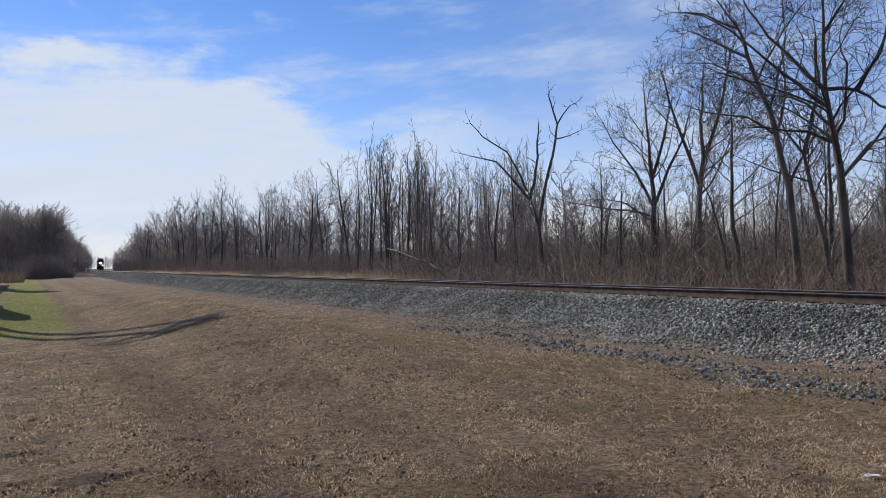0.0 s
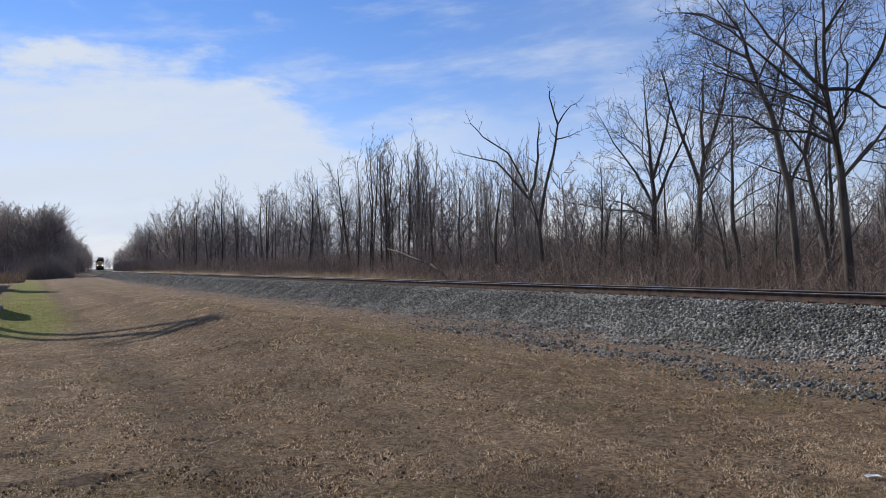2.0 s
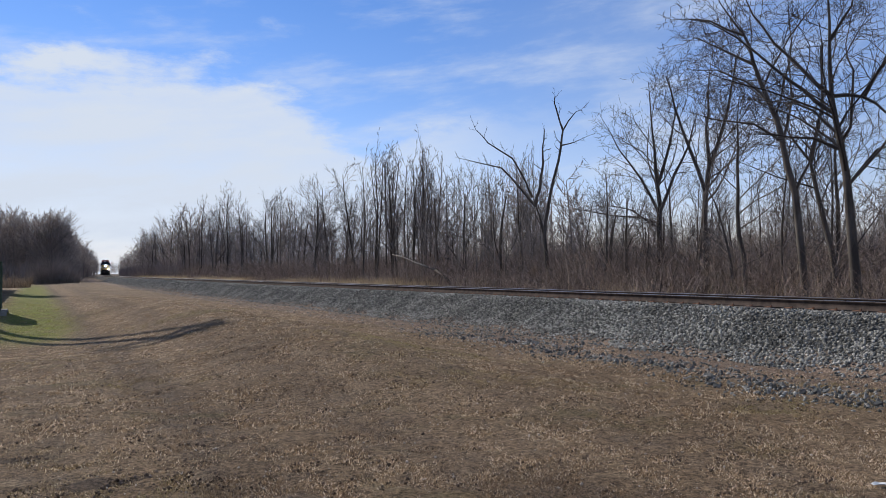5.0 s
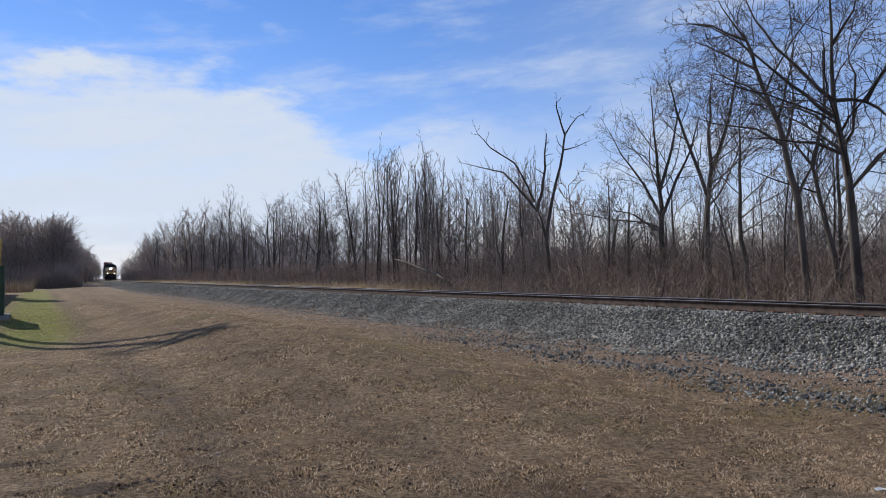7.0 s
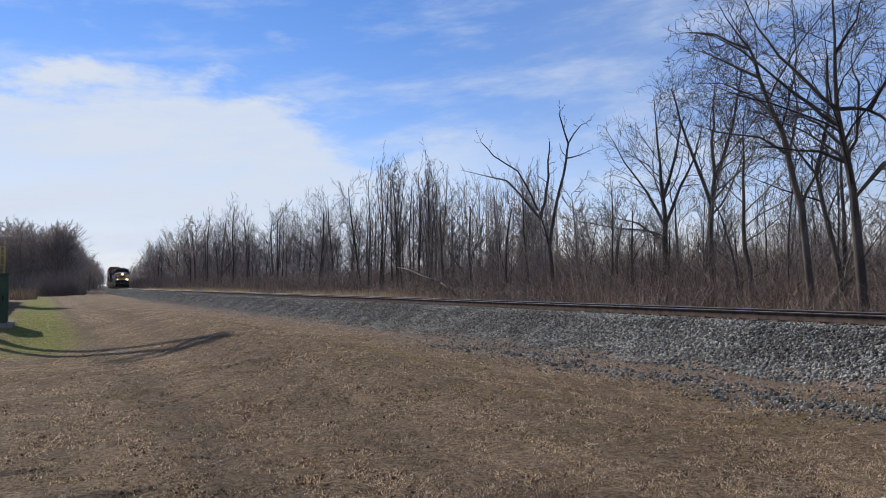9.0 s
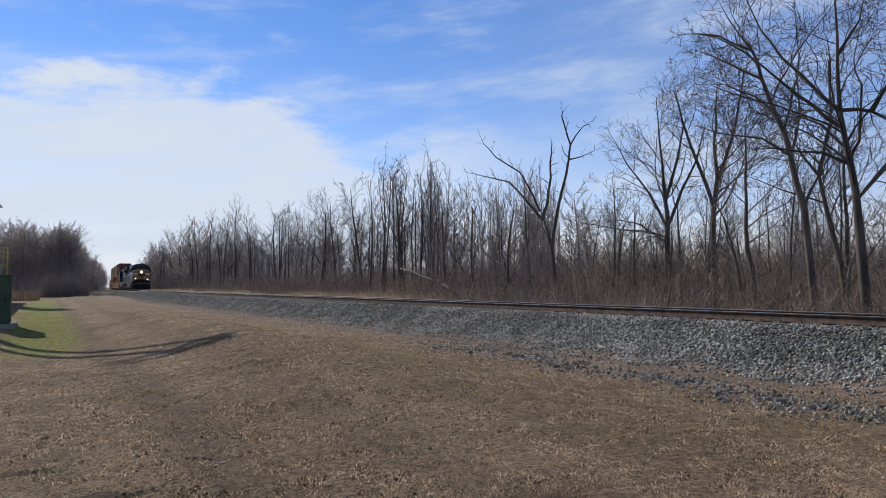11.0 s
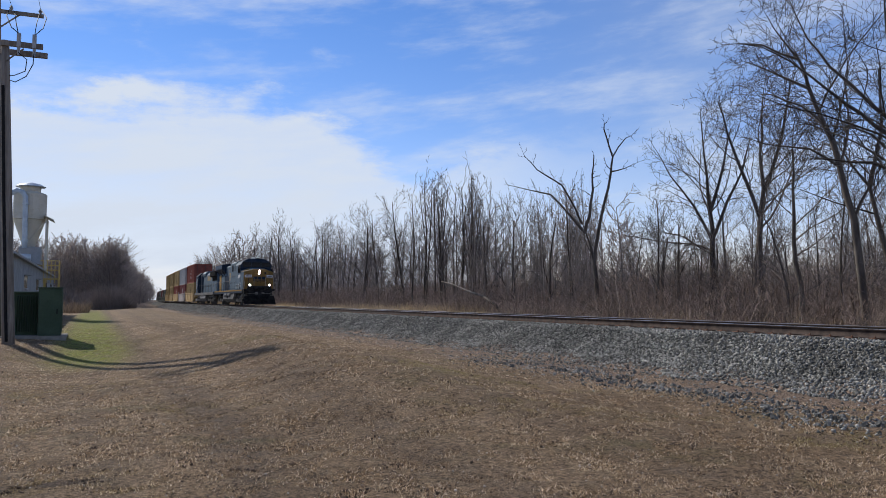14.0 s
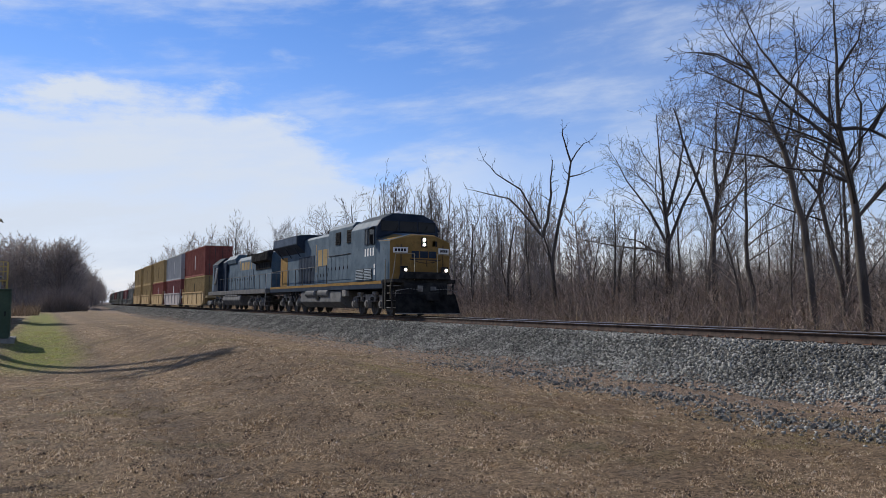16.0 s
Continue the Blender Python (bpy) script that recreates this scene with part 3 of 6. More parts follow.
def key_trees():
    rng = np.random.default_rng(21)
    full = tree_cfg(levels=3, kids=(13, 10, 7, 0), bare=(0.36, 0.12, 0.1, 0), ratio=(0.34, 0.62), angle=(30, 72), wander=0.115, rise=0.02, thin=0.0085)
    dense = tree_cfg(levels=3, kids=(13, 9, 7, 0), bare=(0.30, 0.12, 0.1, 0), ratio=(0.36, 0.6), angle=(28, 64), wander=0.10, rise=0.02, thin=0.009)
    sparse = tree_cfg(levels=3, kids=(2, 6, 4, 0), bare=(0.5, 0.4, 0.2, 0), ratio=(0.14, 0.32), angle=(25, 60), wander=0.12, rise=0.06, thin=0.012)
    shaped_tree("dead_tree", "bare dead tree with broken crooked limbs above the brush", rng, (24, 36), 33.7, [
        (0.16, [(0.35, -0.3), (0.0, 3.39), (-0.61, 5.36)]),
        (0.085, [(-0.44, 4.8), (-1.15, 5.66), (-2.24, 6.9), (-3.33, 7.17), (-4.73, 7.53)]),
        (0.07, [(-0.6, 5.3), (-0.95, 6.1), (-1.65, 7.35), (-2.93, 8.17), (-3.57, 8.88), (-3.73, 9.29)]),
        (0.10, [(-0.46, 4.9), (-0.22, 5.7), (-0.04, 7.04), (-0.07, 7.83), (0.03, 8.82)]),
        (0.10, [(0.0, 3.35), (0.2, 4.7), (0.5, 6.24), (0.9, 8.02), (1.0, 8.81), (0.65, 10.01), (0.58, 10.61)]),
        (0.045, [(0.9, 8.02), (1.58, 8.09), (2.45, 8.39)]),
        (0.045, [(1.0, 8.81), (1.69, 9.89), (2.27, 10.37)])], sparse, BARK, BARK)
    shaped_tree("tree", "tall bare tree with a leaning trunk and spreading limbs", rng, (22, 16.28), 53.5, [
        (0.18, [(0.1, -0.3), (0.0, 0.8), (-0.16, 3.2), (-0.38, 5.23), (-0.61, 6.69), (-0.63, 8.9), (-0.66, 11.4)]),
        (0.078, [(-0.58, 6.6), (-0.97, 7.0), (-1.73, 7.93), (-2.5, 8.95), (-3.02, 9.96), (-3.4, 11.0)]),
        (0.072, [(-0.52, 6.1), (-1.35, 6.91), (-2.18, 7.7), (-3.37, 8.92), (-4.3, 9.6), (-4.9, 9.8)]),
        (0.055, [(-0.45, 5.5), (-1.11, 6.26), (-2.06, 6.62), (-3.6, 6.84)]),
        (0.065, [(-0.36, 5.0), (-1.12, 5.39), (-2.27, 5.58), (-3.1, 5.65)]),
        (0.066, [(-0.58, 6.65), (0.24, 6.54), (0.83, 6.01), (1.4, 5.6), (2.2, 5.5)]),
        (0.055, [(-0.62, 8.4), (-0.02, 9.29), (0.2, 10.2)]),
        (0.062, [(-0.36, 5.1), (-0.1, 5.7), (0.0, 7.45), (-0.2, 8.3), (0.1, 9.8)]),
        (0.066, [(0.25, 6.5), (0.9, 7.6), (1.1, 8.6), (1.6, 10.2)]),
        (0.06, [(-0.2, 3.9), (0.6, 4.9), (1.3, 5.1), (2.4, 5.6)])], full)
    shaped_tree("tree", "bare tree leaning over the brush at the track's edge", rng, (23, 18.98), 50.5, [
        (0.145, [(0.15, -0.3), (0.03, 0.8), (-0.22, 3.94), (-0.61, 5.71), (-1.02, 7.12), (-1.51, 8.56), (-1.79, 9.53), (-2.3, 10.3), (-2.74, 11.15)]),
        (0.055, [(-1.02, 7.12), (-1.73, 7.88), (-2.69, 8.37), (-3.75, 8.48)]),
        (0.06, [(-1.48, 8.45), (-2.68, 9.16), (-3.66, 9.67)]),
        (0.055, [(-1.79, 9.5), (-2.9, 10.06), (-4.28, 10.15)]),
        (0.06, [(-0.6, 5.7), (-1.5, 6.4), (-2.9, 6.7), (-4.0, 7.1)]),
        (0.055, [(-0.61, 5.7), (-0.3, 7.1), (-0.4, 8.6), (0.0, 10.0)]),
        (0.06, [(-0.22, 4.0), (0.2, 4.9), (0.5, 6.2), (0.8, 8.0)])], full)
    shaped_tree("tree", "forked bare tree behind the brush", rng, (25, 19.34), 52.3, [
        (0.125, [(0.2, -0.3), (-0.08, 2.01), (-0.5, 3.97), (-0.73, 5.23), (-1.29, 6.06), (-1.9, 7.2)]),
        (0.10, [(-0.73, 5.23), (-0.57, 5.95), (-0.31, 7.13), (-0.34, 9.2)])], full)
    shaped_tree("tree", "tall bare tree with upright limbs", rng, (27, 27.46), 44.5, [
        (0.17, [(0.0, -0.3), (0.0, 2.59), (-0.01, 4.76), (0.17, 6.27), (0.04, 7.8), (0.14, 9.32), (0.3, 11.0)]),
        (0.10, [(-0.01, 4.93), (-0.7, 6.98), (-1.32, 8.89), (-1.7, 10.4)]),
        (0.10, [(0.17, 6.1), (0.75, 7.76), (1.09, 9.27), (1.3, 10.6)])], dense)
    shaped_tree("tree", "spreading bare tree with a forked trunk", rng, (29, 32.75), 41.5, [
        (0.185, [(0.0, -0.3), (-0.01, 2.63), (0.01, 4.85), (-0.19, 6.79), (-0.35, 8.75), (-0.52, 11.3)]),
        (0.09, [(0.01, 4.27), (-0.94, 6.23), (-2.07, 7.83), (-3.02, 9.66)]),
        (0.10, [(0.01, 4.46), (0.74, 6.38), (1.49, 7.91), (1.8, 9.2)]),
        (0.10, [(-0.1, 5.82), (0.57, 8.13), (0.97, 10.07)]),
        (0.07, [(0.0, 3.6), (-1.4, 4.6), (-2.8, 4.9)])], dense)
    shaped_tree("tree", "slender bare tree at the wood's edge", rng, (25, 23.62), 46.6, [
        (0.12, [(0.2, -0.3), (0.15, 1.9), (-0.07, 3.66), (-0.06, 5.59), (-0.04, 7.08), (0.1, 8.6)]),
        (0.08, [(-0.2, 0.6), (-0.4, 2.04), (-0.92, 4.12), (-1.48, 5.18)])], dense)


key_trees()


def wood():
    """Bare trees of the wood beyond the track."""
    rng = np.random.default_rng(33)
    kinds = []
    for k in range(4):
        kinds.append(grown_tree("tree", "bare grey-brown tree in the wood beyond the track", rng, 9.5, 0.105, tree_cfg(levels=3, kids=(13, 6, 5, 0), bare=(0.26, 0.12, 0.1, 0), ratio=(0.28, 0.46), angle=(24, 52), wander=0.09, rise=0.06, thin=0.011), (rng.normal(0, 0.035), rng.normal(0, 0.035)), twig=WOODTWIG))
    for k in range(3):
        kinds.append(grown_tree("tree", "slender bare young tree with upright twigs", rng, 8.5, 0.07, tree_cfg(levels=3, kids=(15, 5, 4, 0), bare=(0.32, 0.15, 0.1, 0), angle=(22, 50), ratio=(0.18, 0.36), wander=0.06, rise=0.10, thin=0.011), (rng.normal(0, 0.04), rng.normal(0, 0.04)), twig=WOODTWIG))
    for k in range(2):
        kinds.append(grown_tree("tree", "many-stemmed bare tree with a broad crown", rng, 8.0, 0.17, tree_cfg(levels=3, kids=(11, 7, 5, 0), bare=(0.12, 0.12, 0.1, 0), angle=(26, 56), ratio=(0.45, 0.68), wander=0.09, rise=0.03, thin=0.012), (0, 0), twig=WOODTWIG))
    used = set()

    def put(k, x, y, s, spin):
        m = pose(x, y, float(ground_z(x, y)) - 0.05, 0, 0, spin) @ Matrix.Diagonal((s, s, s * 1.0, 1))
        if k not in used:
            used.add(k)
            kinds[k].matrix_basis = m
        else:
            c = copy_thing(kinds[k], m)
            c.scale = (s, s, s)
    for i in range(185):
        y = 20 + 250 * rng.uniform() ** 1.3
        depth = rng.uniform(0, 1) ** 1.5 * 24
        x = track_x(y) + 9.5 + depth
        a = math.degrees(atan2(x, y))
        # young upright growth in one stretch, taller trees farther off
        young = 25.5 < a < 33.5
        if rng.uniform() < (0.45 if young else 0.25 if a < 25.5 else 0.0):
            continue
        k = int(rng.integers(4, 7)) if (young and rng.uniform() < 0.8) or rng.uniform() < 0.25 else int(rng.choice([0, 1, 2, 3, 7, 8]))
        s = rng.uniform(0.8, 1.08) * (0.95 if young else 1.0)
        if a < 25.5:
            s *= 1.12 + 0.28 * float(sstep(y, 60, 150))
        if a > 33.5:
            # an open stretch behind the dead tree, with low growth only
            if a < 39.5 and rng.uniform() < 0.6:
                continue
            s *= 0.62 if a < 39.5 else 0.8
        put(k, x, y, s, rng.uniform(0, 360))
    # a taller close clump that stands above its neighbours
    for i in range(22):
        az, dist = radians(rng.uniform(20.6, 25.8)), rng.uniform(62, 76)
        put(int(rng.integers(4, 7)), dist * sin(az), dist * cos(az), rng.uniform(1.15, 1.38), rng.uniform(0, 360))
    # scrubby trees behind the tall ones at the wood's edge
    for i in range(33):
        az, dist = radians(rng.uniform(37.5, 57.0)), rng.uniform(36, 62)
        put(int(rng.choice([0, 1, 2, 3, 7, 8])), dist * sin(az), dist * cos(az), rng.uniform(0.45, 0.72), rng.uniform(0, 360))
    for k in range(len(kinds)):
        if k not in used:
            put(k, 45, 60 + 7 * k, 1.0, 0)


wood()


def saplings():
    """A close stand of straight young stems."""
    rng = np.random.default_rng(35)
    kinds = [grown_tree("sapling", "straight slender leafless sapling in a close stand", rng, 8.0, 0.026, tree_cfg(levels=2, kids=(11, 4, 0, 0), bare=(0.3, 0.15, 0, 0), angle=(15, 38), ratio=(0.12, 0.24), wander=0.03, rise=0.06, thin=0.009), bark=SUNLITBARK, twig=SUNLITBARK) for _ in range(4)]
    for k in range(135):
        az, dist = radians(rng.uniform(25.0, 34.0)), rng.uniform(46, 74)
        x, y = dist * sin(az), dist * cos(az)
        if x < track_x(y) + 8.5:
            x = track_x(y) + 8.5 + rng.uniform(0, 5)
        s = rng.uniform(0.8, 1.12)
        m = pose(x, y, float(ground_z(x, y)) - 0.05, rng.normal(0, 2), rng.normal(0, 2), rng.uniform(0, 360))
        e = kinds[k] if k < 4 else copy_thing(kinds[k % 4], m)
        e.matrix_basis = m
        e.scale = (s, s, s)
        tagged(e, group="stand of saplings")


saplings()


def low_tree(rng, h):
    """A sparse far tree as triangles."""
    limbs = []
    branch(limbs, Vector((0, 0, 0)), Vector((0, 0, 1)), h, 0.16, 0, rng, tree_cfg(levels=2, kids=(17, 9, 0, 0), bare=(0.15, 0.1, 0, 0), angle=(28, 66), ratio=(0.33, 0.48), thin=0.035))
    M = Mesh()
    for pts, rad, lv in limbs:
        if lv < 2:
            M.tube(pts[::2] if len(pts) > 3 else pts, (rad[::2] if len(rad) > 3 else rad), 3, caps=False)
        else:
            M.spike(pts[0], pts[-1], 0.055)
    tri = [f for q in M.f for f in ([q] if len(q) == 3 else [q[:3], (q[0], q[2], q[3])])]
    return np.array(M.v), np.array(tri)


def far_woods():
    rng = np.random.default_rng(44)
    protos = [low_tree(rng, 12.0) for _ in range(6)]

    def stand(name, label, spots):
        vs, fs, o = [], [], 0
        for i, (x, y, s) in enumerate(spots):
            v, f = protos[i % 6]
            a = rng.uniform(0, 2 * pi)
            c, sn = cos(a), sin(a)
            w = v @ np.array([[c, sn, 0], [-sn, c, 0], [0, 0, 1]]) * s + np.array([x, y, float(ground_z(x, y))])
            vs.append(w), fs.append(f + o)
            o += len(v)
        tagged(new(name, bulk(name, np.concatenate(vs), np.concatenate(fs), HAZEWOOD)), label, "woods", kind="stuff")
    left = []
    for i in range(640):
        y = 188 + 520 * rng.uniform() ** 1.9
        x = track_x(y) - 11.0 - 50 * rng.uniform() ** 2.0
        left.append((x, y, rng.uniform(0.95, 1.13)))
    for i in range(170):
        y = 290 + 420 * rng.uniform() ** 1.3
        left.append((track_x(y) - 7.0 - 12 * rng.uniform(), y, rng.uniform(0.7, 1.1)))
    for i in range(110):
        y = rng.uniform(760, 980)
        left.append((track_x(y) + rng.uniform(-75, 75), y, rng.uniform(0.7, 1.0)))
    stand("bare_woods_beside_line", "bare grey-brown woods along the far stretch of railway", left)
    right = []
    for i in range(330):
        y = 150 + 650 * rng.uniform() ** 1.3
        x = track_x(y) + 10 + 45 * rng.uniform() ** 1.4
        right.append((x, y, rng.uniform(0.75, 1.15)))
    for i in range(260):
        y = rng.uniform(10, 190)
        x = rng.uniform(52, 100) + 0.2 * y
        right.append((x, y, rng.uniform(0.5, 0.72)))
    for i in range(36):
        az, dist = radians(rng.uniform(23, 37)), rng.uniform(78, 135)
        right.append((dist * sin(az), dist * cos(az), rng.uniform(0.7, 0.95)))
    stand("bare_woods_beyond_track", "bare grey-brown woods receding behind the brush", right)


far_woods()


def ribbons(name, label, category, mat, base, height, lean, width, rng, bend_k=0.3):
    """Thin stems, each a bent strip that tapers to a point."""
    n = len(base)
    a = rng.uniform(0, 2 * pi, n)
    w = np.stack([np.cos(a), np.sin(a), 0 * a], -1) * (width / 2)[:, None]
    d = np.concatenate([lean, np.ones((n, 1))], 1)
    d /= np.linalg.norm(d, axis=1)[:, None]
    mid = base + d * (height * 0.55)[:, None]
    d2 = d + rng.normal(0, bend_k, (n, 3)) * np.array([1, 1, 0.3])
    tip = mid + d2 * (height * 0.45)[:, None]
    v = np.stack([base - w, base + w, mid + w * 0.75, mid - w * 0.75, tip], 1).reshape(-1, 3)
    k = (np.arange(n) * 5)[:, None]
    f = np.concatenate([k + np.array([[0, 1, 2]]), k + np.array([[0, 2, 3]]), k + np.array([[3, 2, 4]])])
    return tagged(new(name, bulk(name, v, f, mat)), label, category, kind="stuff")


def undergrowth():
    rng = np.random.default_rng(55)
    n = 70000
    y = 10 + 250 * rng.uniform(size=n) ** 1.6
    dep = rng.uniform(size=n) ** 1.3 * 17
    x = TRACK_X + bend(y) + 6.0 + dep + 0.6 * np.sin(y * 0.35) + 0.4 * np.sin(y * 0.9 + 1)
    tall = 2.9 + 0.7 * np.sin(y * 0.23 + 1.0) * np.sin(y * 0.071) + 0.5 * np.sin(y * 0.8 + x) + 0.4 * np.sin(x * 1.3 - y * 0.5)
    h = np.clip(rng.uniform(0.35, 1.25, n) * tall * (0.42 + 0.75 * sstep(dep, 0, 5)), 0.3, 3.8)
    b = np.stack([x, y, ground_z(x, y) - 0.03], -1)
    wd = (0.013 + 0.00026 * y) * rng.uniform(0.6, 1.5, n)
    ribbons("undergrowth", "tangled leafless brown brush along the track", "brush", BRUSH, b, h, rng.normal(0, 0.6, (n, 2)), wd, rng, 1.2)
    # crossing branchlets and briars through the lower brush
    n = 52000
    y = 10 + 150 * rng.uniform(size=n) ** 1.5
    dep = rng.uniform(size=n) ** 1.2 * 9
    x = TRACK_X + bend(y) + 5.9 + dep + 0.6 * np.sin(y * 0.35) + 0.4 * np.sin(y * 0.9 + 1)
    b = np.stack([x, y, ground_z(x, y) + rng.uniform(0, 1, n) ** 1.3 * (1.0 + 1.6 * sstep(dep, 0, 5))], -1)
    ribbons("briars", "crossing reddish-brown briars and branchlets in the brush", "brush", BRIAR, b, rng.uniform(0.25, 1.15, n), rng.normal(0, 2.2, (n, 2)), (0.008 + 0.0002 * y) * rng.uniform(0.6, 1.4, n), rng, 1.5)
    # brush under the far woods on both sides of the line
    n = 24000
    y = 170 + 430 * rng.uniform(size=n) ** 1.5
    side = rng.uniform(size=n) < 0.5
    x = TRACK_X + bend(y) + np.where(side, -10.5 - 22 * rng.uniform(size=n) ** 1.5, 7.5 + 18 * rng.uniform(size=n) ** 1.5)
    b = np.stack([x, y, ground_z(x, y) - 0.03], -1)
    ribbons("far_undergrowth", "brown brush under the far woods", "brush", HAZEWOOD, b, rng.uniform(1.5, 5.0, n), rng.normal(0, 0.3, (n, 2)), rng.uniform(0.08, 0.2, n), rng, 0.5)
    # deeper growth that closes the view through the wood
    n = 38000
    y = 8 + 210 * rng.uniform(size=n) ** 1.2
    x = TRACK_X + bend(y) + 21 + 42 * rng.uniform(size=n)
    b = np.stack([x, y, ground_z(x, y) - 0.03], -1)
    ribbons("deep_undergrowth", "grey-brown thicket inside the wood", "brush", THICKET, b, rng.uniform(1.8, 6.2, n), rng.normal(0, 0.5, (n, 2)), rng.uniform(0.03, 0.08, n), rng, 0.9)
    # tan grass before the brush
    n = 24000
    y = 10 + 190 * rng.uniform(size=n) ** 1.5
    x = TRACK_X + bend(y) + 4.6 + rng.uniform(0, 2.2, n) + 0.3 * np.sin(y)
    keep = rng.uniform(size=n) < np.clip(0.2 + 0.9 * np.sin(y * 0.21 + 0.4) * np.sin(y * 0.083 + 1) + 0.5 * sstep(y, 35, 60), 0.10, 1)
    x, y = x[keep], y[keep]
    n = len(x)
    b = np.stack([x, y, ground_z(x, y) - 0.02], -1)
    ribbons("dry_grass", "pale dry grass at the foot of the brush", "grass", STRAW, b, rng.uniform(0.55, 1.25, n), rng.normal(0, 0.3, (n, 2)), 0.012 + 0.00015 * y, rng, 0.5)


undergrowth()


def turf():
    """Short dormant blades, thickest where the sward is whole."""
    rng = np.random.default_rng(66)
    n = 640000
    r = 3.5 * (60 / 3.5) ** rng.uniform(size=n)
    a = np.radians(rng.uniform(-9, 60, n))
    x, y = r * np.sin(a), r * np.cos(a)
    clump = np.sin(x * 3.1 + 1.3 * np.sin(y * 2.3)) * np.sin(y * 2.7 + 1.1 * np.sin(x * 1.9)) + 0.5 * np.sin(x * 9 + y * 7)
    keep = (x < 10.6 + 0.5 * np.sin(y)) & (rng.uniform(size=n) < 0.9 + 0.12 * clump)
    x, y, r = x[keep], y[keep], r[keep]
    n = len(x)
    cl = np.sin(x * 5.3 + 2 * np.sin(y * 3.1)) * np.sin(y * 4.7 + 2 * np.sin(x * 2.9))
    h = rng.uniform(0.012, 0.032, n) * (1 + 0.014 * r) * (1 + 0.25 * np.clip(cl, 0, 1)) * (1 - 0.6 * sstep(r, 34, 60))
    w = (0.0028 + 0.00048 * r) * rng.uniform(0.6, 1.4, n)
    q = rng.uniform(0, 2 * pi, n)
    side = np.stack([np.cos(q), np.sin(q), 0 * q], -1) * w[:, None]
    base = np.stack([x, y, ground_z(x, y) - 0.008], -1)
    lean = np.concatenate([rng.normal(0, 1.0, (n, 2)), np.ones((n, 1))], 1)
    lean /= np.linalg.norm(lean, axis=1)[:, None]
    v = np.stack([base - side, base + side, base + lean * h[:, None]], 1).reshape(-1, 3)
    f = np.arange(3 * n).reshape(-1, 3)
    tagged(new("dormant_grass_blades", bulk("dormant_grass_blades", v, f, TURF)), "short brown dormant grass blades", "grass", kind="stuff")


turf()


def clods():
    """Crumbs of churned earth, close together where the sward is broken."""
    rng = np.random.default_rng(71)
    n = 60000
    r = 3.8 * (26 / 3.8) ** rng.uniform(size=n)
    a = np.radians(rng.uniform(-9, 52, n))
    x, y = r * np.sin(a), r * np.cos(a)
    patch = np.sin(x * 1.7 + 1.6 * np.sin(y * 0.9)) * np.sin(y * 1.3 + 1.4 * np.sin(x * 1.1 + 2)) + 0.6 * np.sin(x * 4.3 + y * 1.7) * np.sin(y * 3.9 - x * 2.1)
    keep = (x < 9.6) & (rng.uniform(size=n) < 0.12 + 0.6 * sstep(patch, 0.0, 1.1) * (0.35 + 0.65 * sstep(x, 0.5, 2.5)))
    x, y, r = x[keep], y[keep], r[keep]
    size = rng.uniform(0.004, 0.0105, len(x)) * (1 + 0.03 * r)
    p = np.stack([x, y, ground_z(x, y) + size * 0.35], -1)
    # larger lumps where the sward is torn open
    xb, yb = [], []
    for cx, cy, rx, ry in SCRAPES:
        m = int(900 * rx * ry) + 60
        xb.append(cx + rx * 0.8 * rng.normal(size=m)), yb.append(cy + ry * 0.8 * rng.normal(size=m))
    for cx, wd in ((1.45, 0.3), (3.3, 0.45), (5.3, 0.6)):
        yy = rng.uniform(5.5, 19.0, 420)
        xb.append(cx + wd * rng.normal(size=420) + 0.25 * np.sin(yy * 0.8)), yb.append(yy)
    m = 1600
    rb, ab = 4.0 * (22 / 4.0) ** rng.uniform(size=m), np.radians(rng.uniform(-9, 50, m))
    xb, yb = np.concatenate(xb + [rb * np.sin(ab)]), np.concatenate(yb + [rb * np.cos(ab)])
    kb = xb < 9.4
    xb, yb = xb[kb], yb[kb]
    sb = rng.uniform(0.007, 0.022, len(xb)) * rng.uniform(0.5, 1.0, len(xb))
    p = np.concatenate([p, np.stack([xb, yb, ground_z(xb, yb) + sb * 0.2], -1)])
    size = np.concatenate([size, sb])
    v, f = crushed(len(p), rng, size, p)
    tagged(new("earth_clods", bulk("earth_clods", v, f, CLOD)), "dark crumbs of churned earth in the turf", "earth clods", kind="stuff")


clods()


# ---- the train ----
TRAIN_S, TRAIN_V = 32.65, 24.261     # front of the first engine at the end, metres a second
MOVING = []                          # (thing, how far its middle lies behind the train's front)
WHEELSETS = []


def moving(e, offset):
    MOVING.append((e, offset))
    return e


def train_pose(offset, t):
    y = TRAIN_S + TRAIN_V * (16.0 - t) + offset
    slope = min(max(0.0, y - BEND_Y) / BEND_R, BEND_SLOPE)
    return pose(track_x(y), y, RAIL_Z, 0, 0, -math.degrees(atan(slope)))


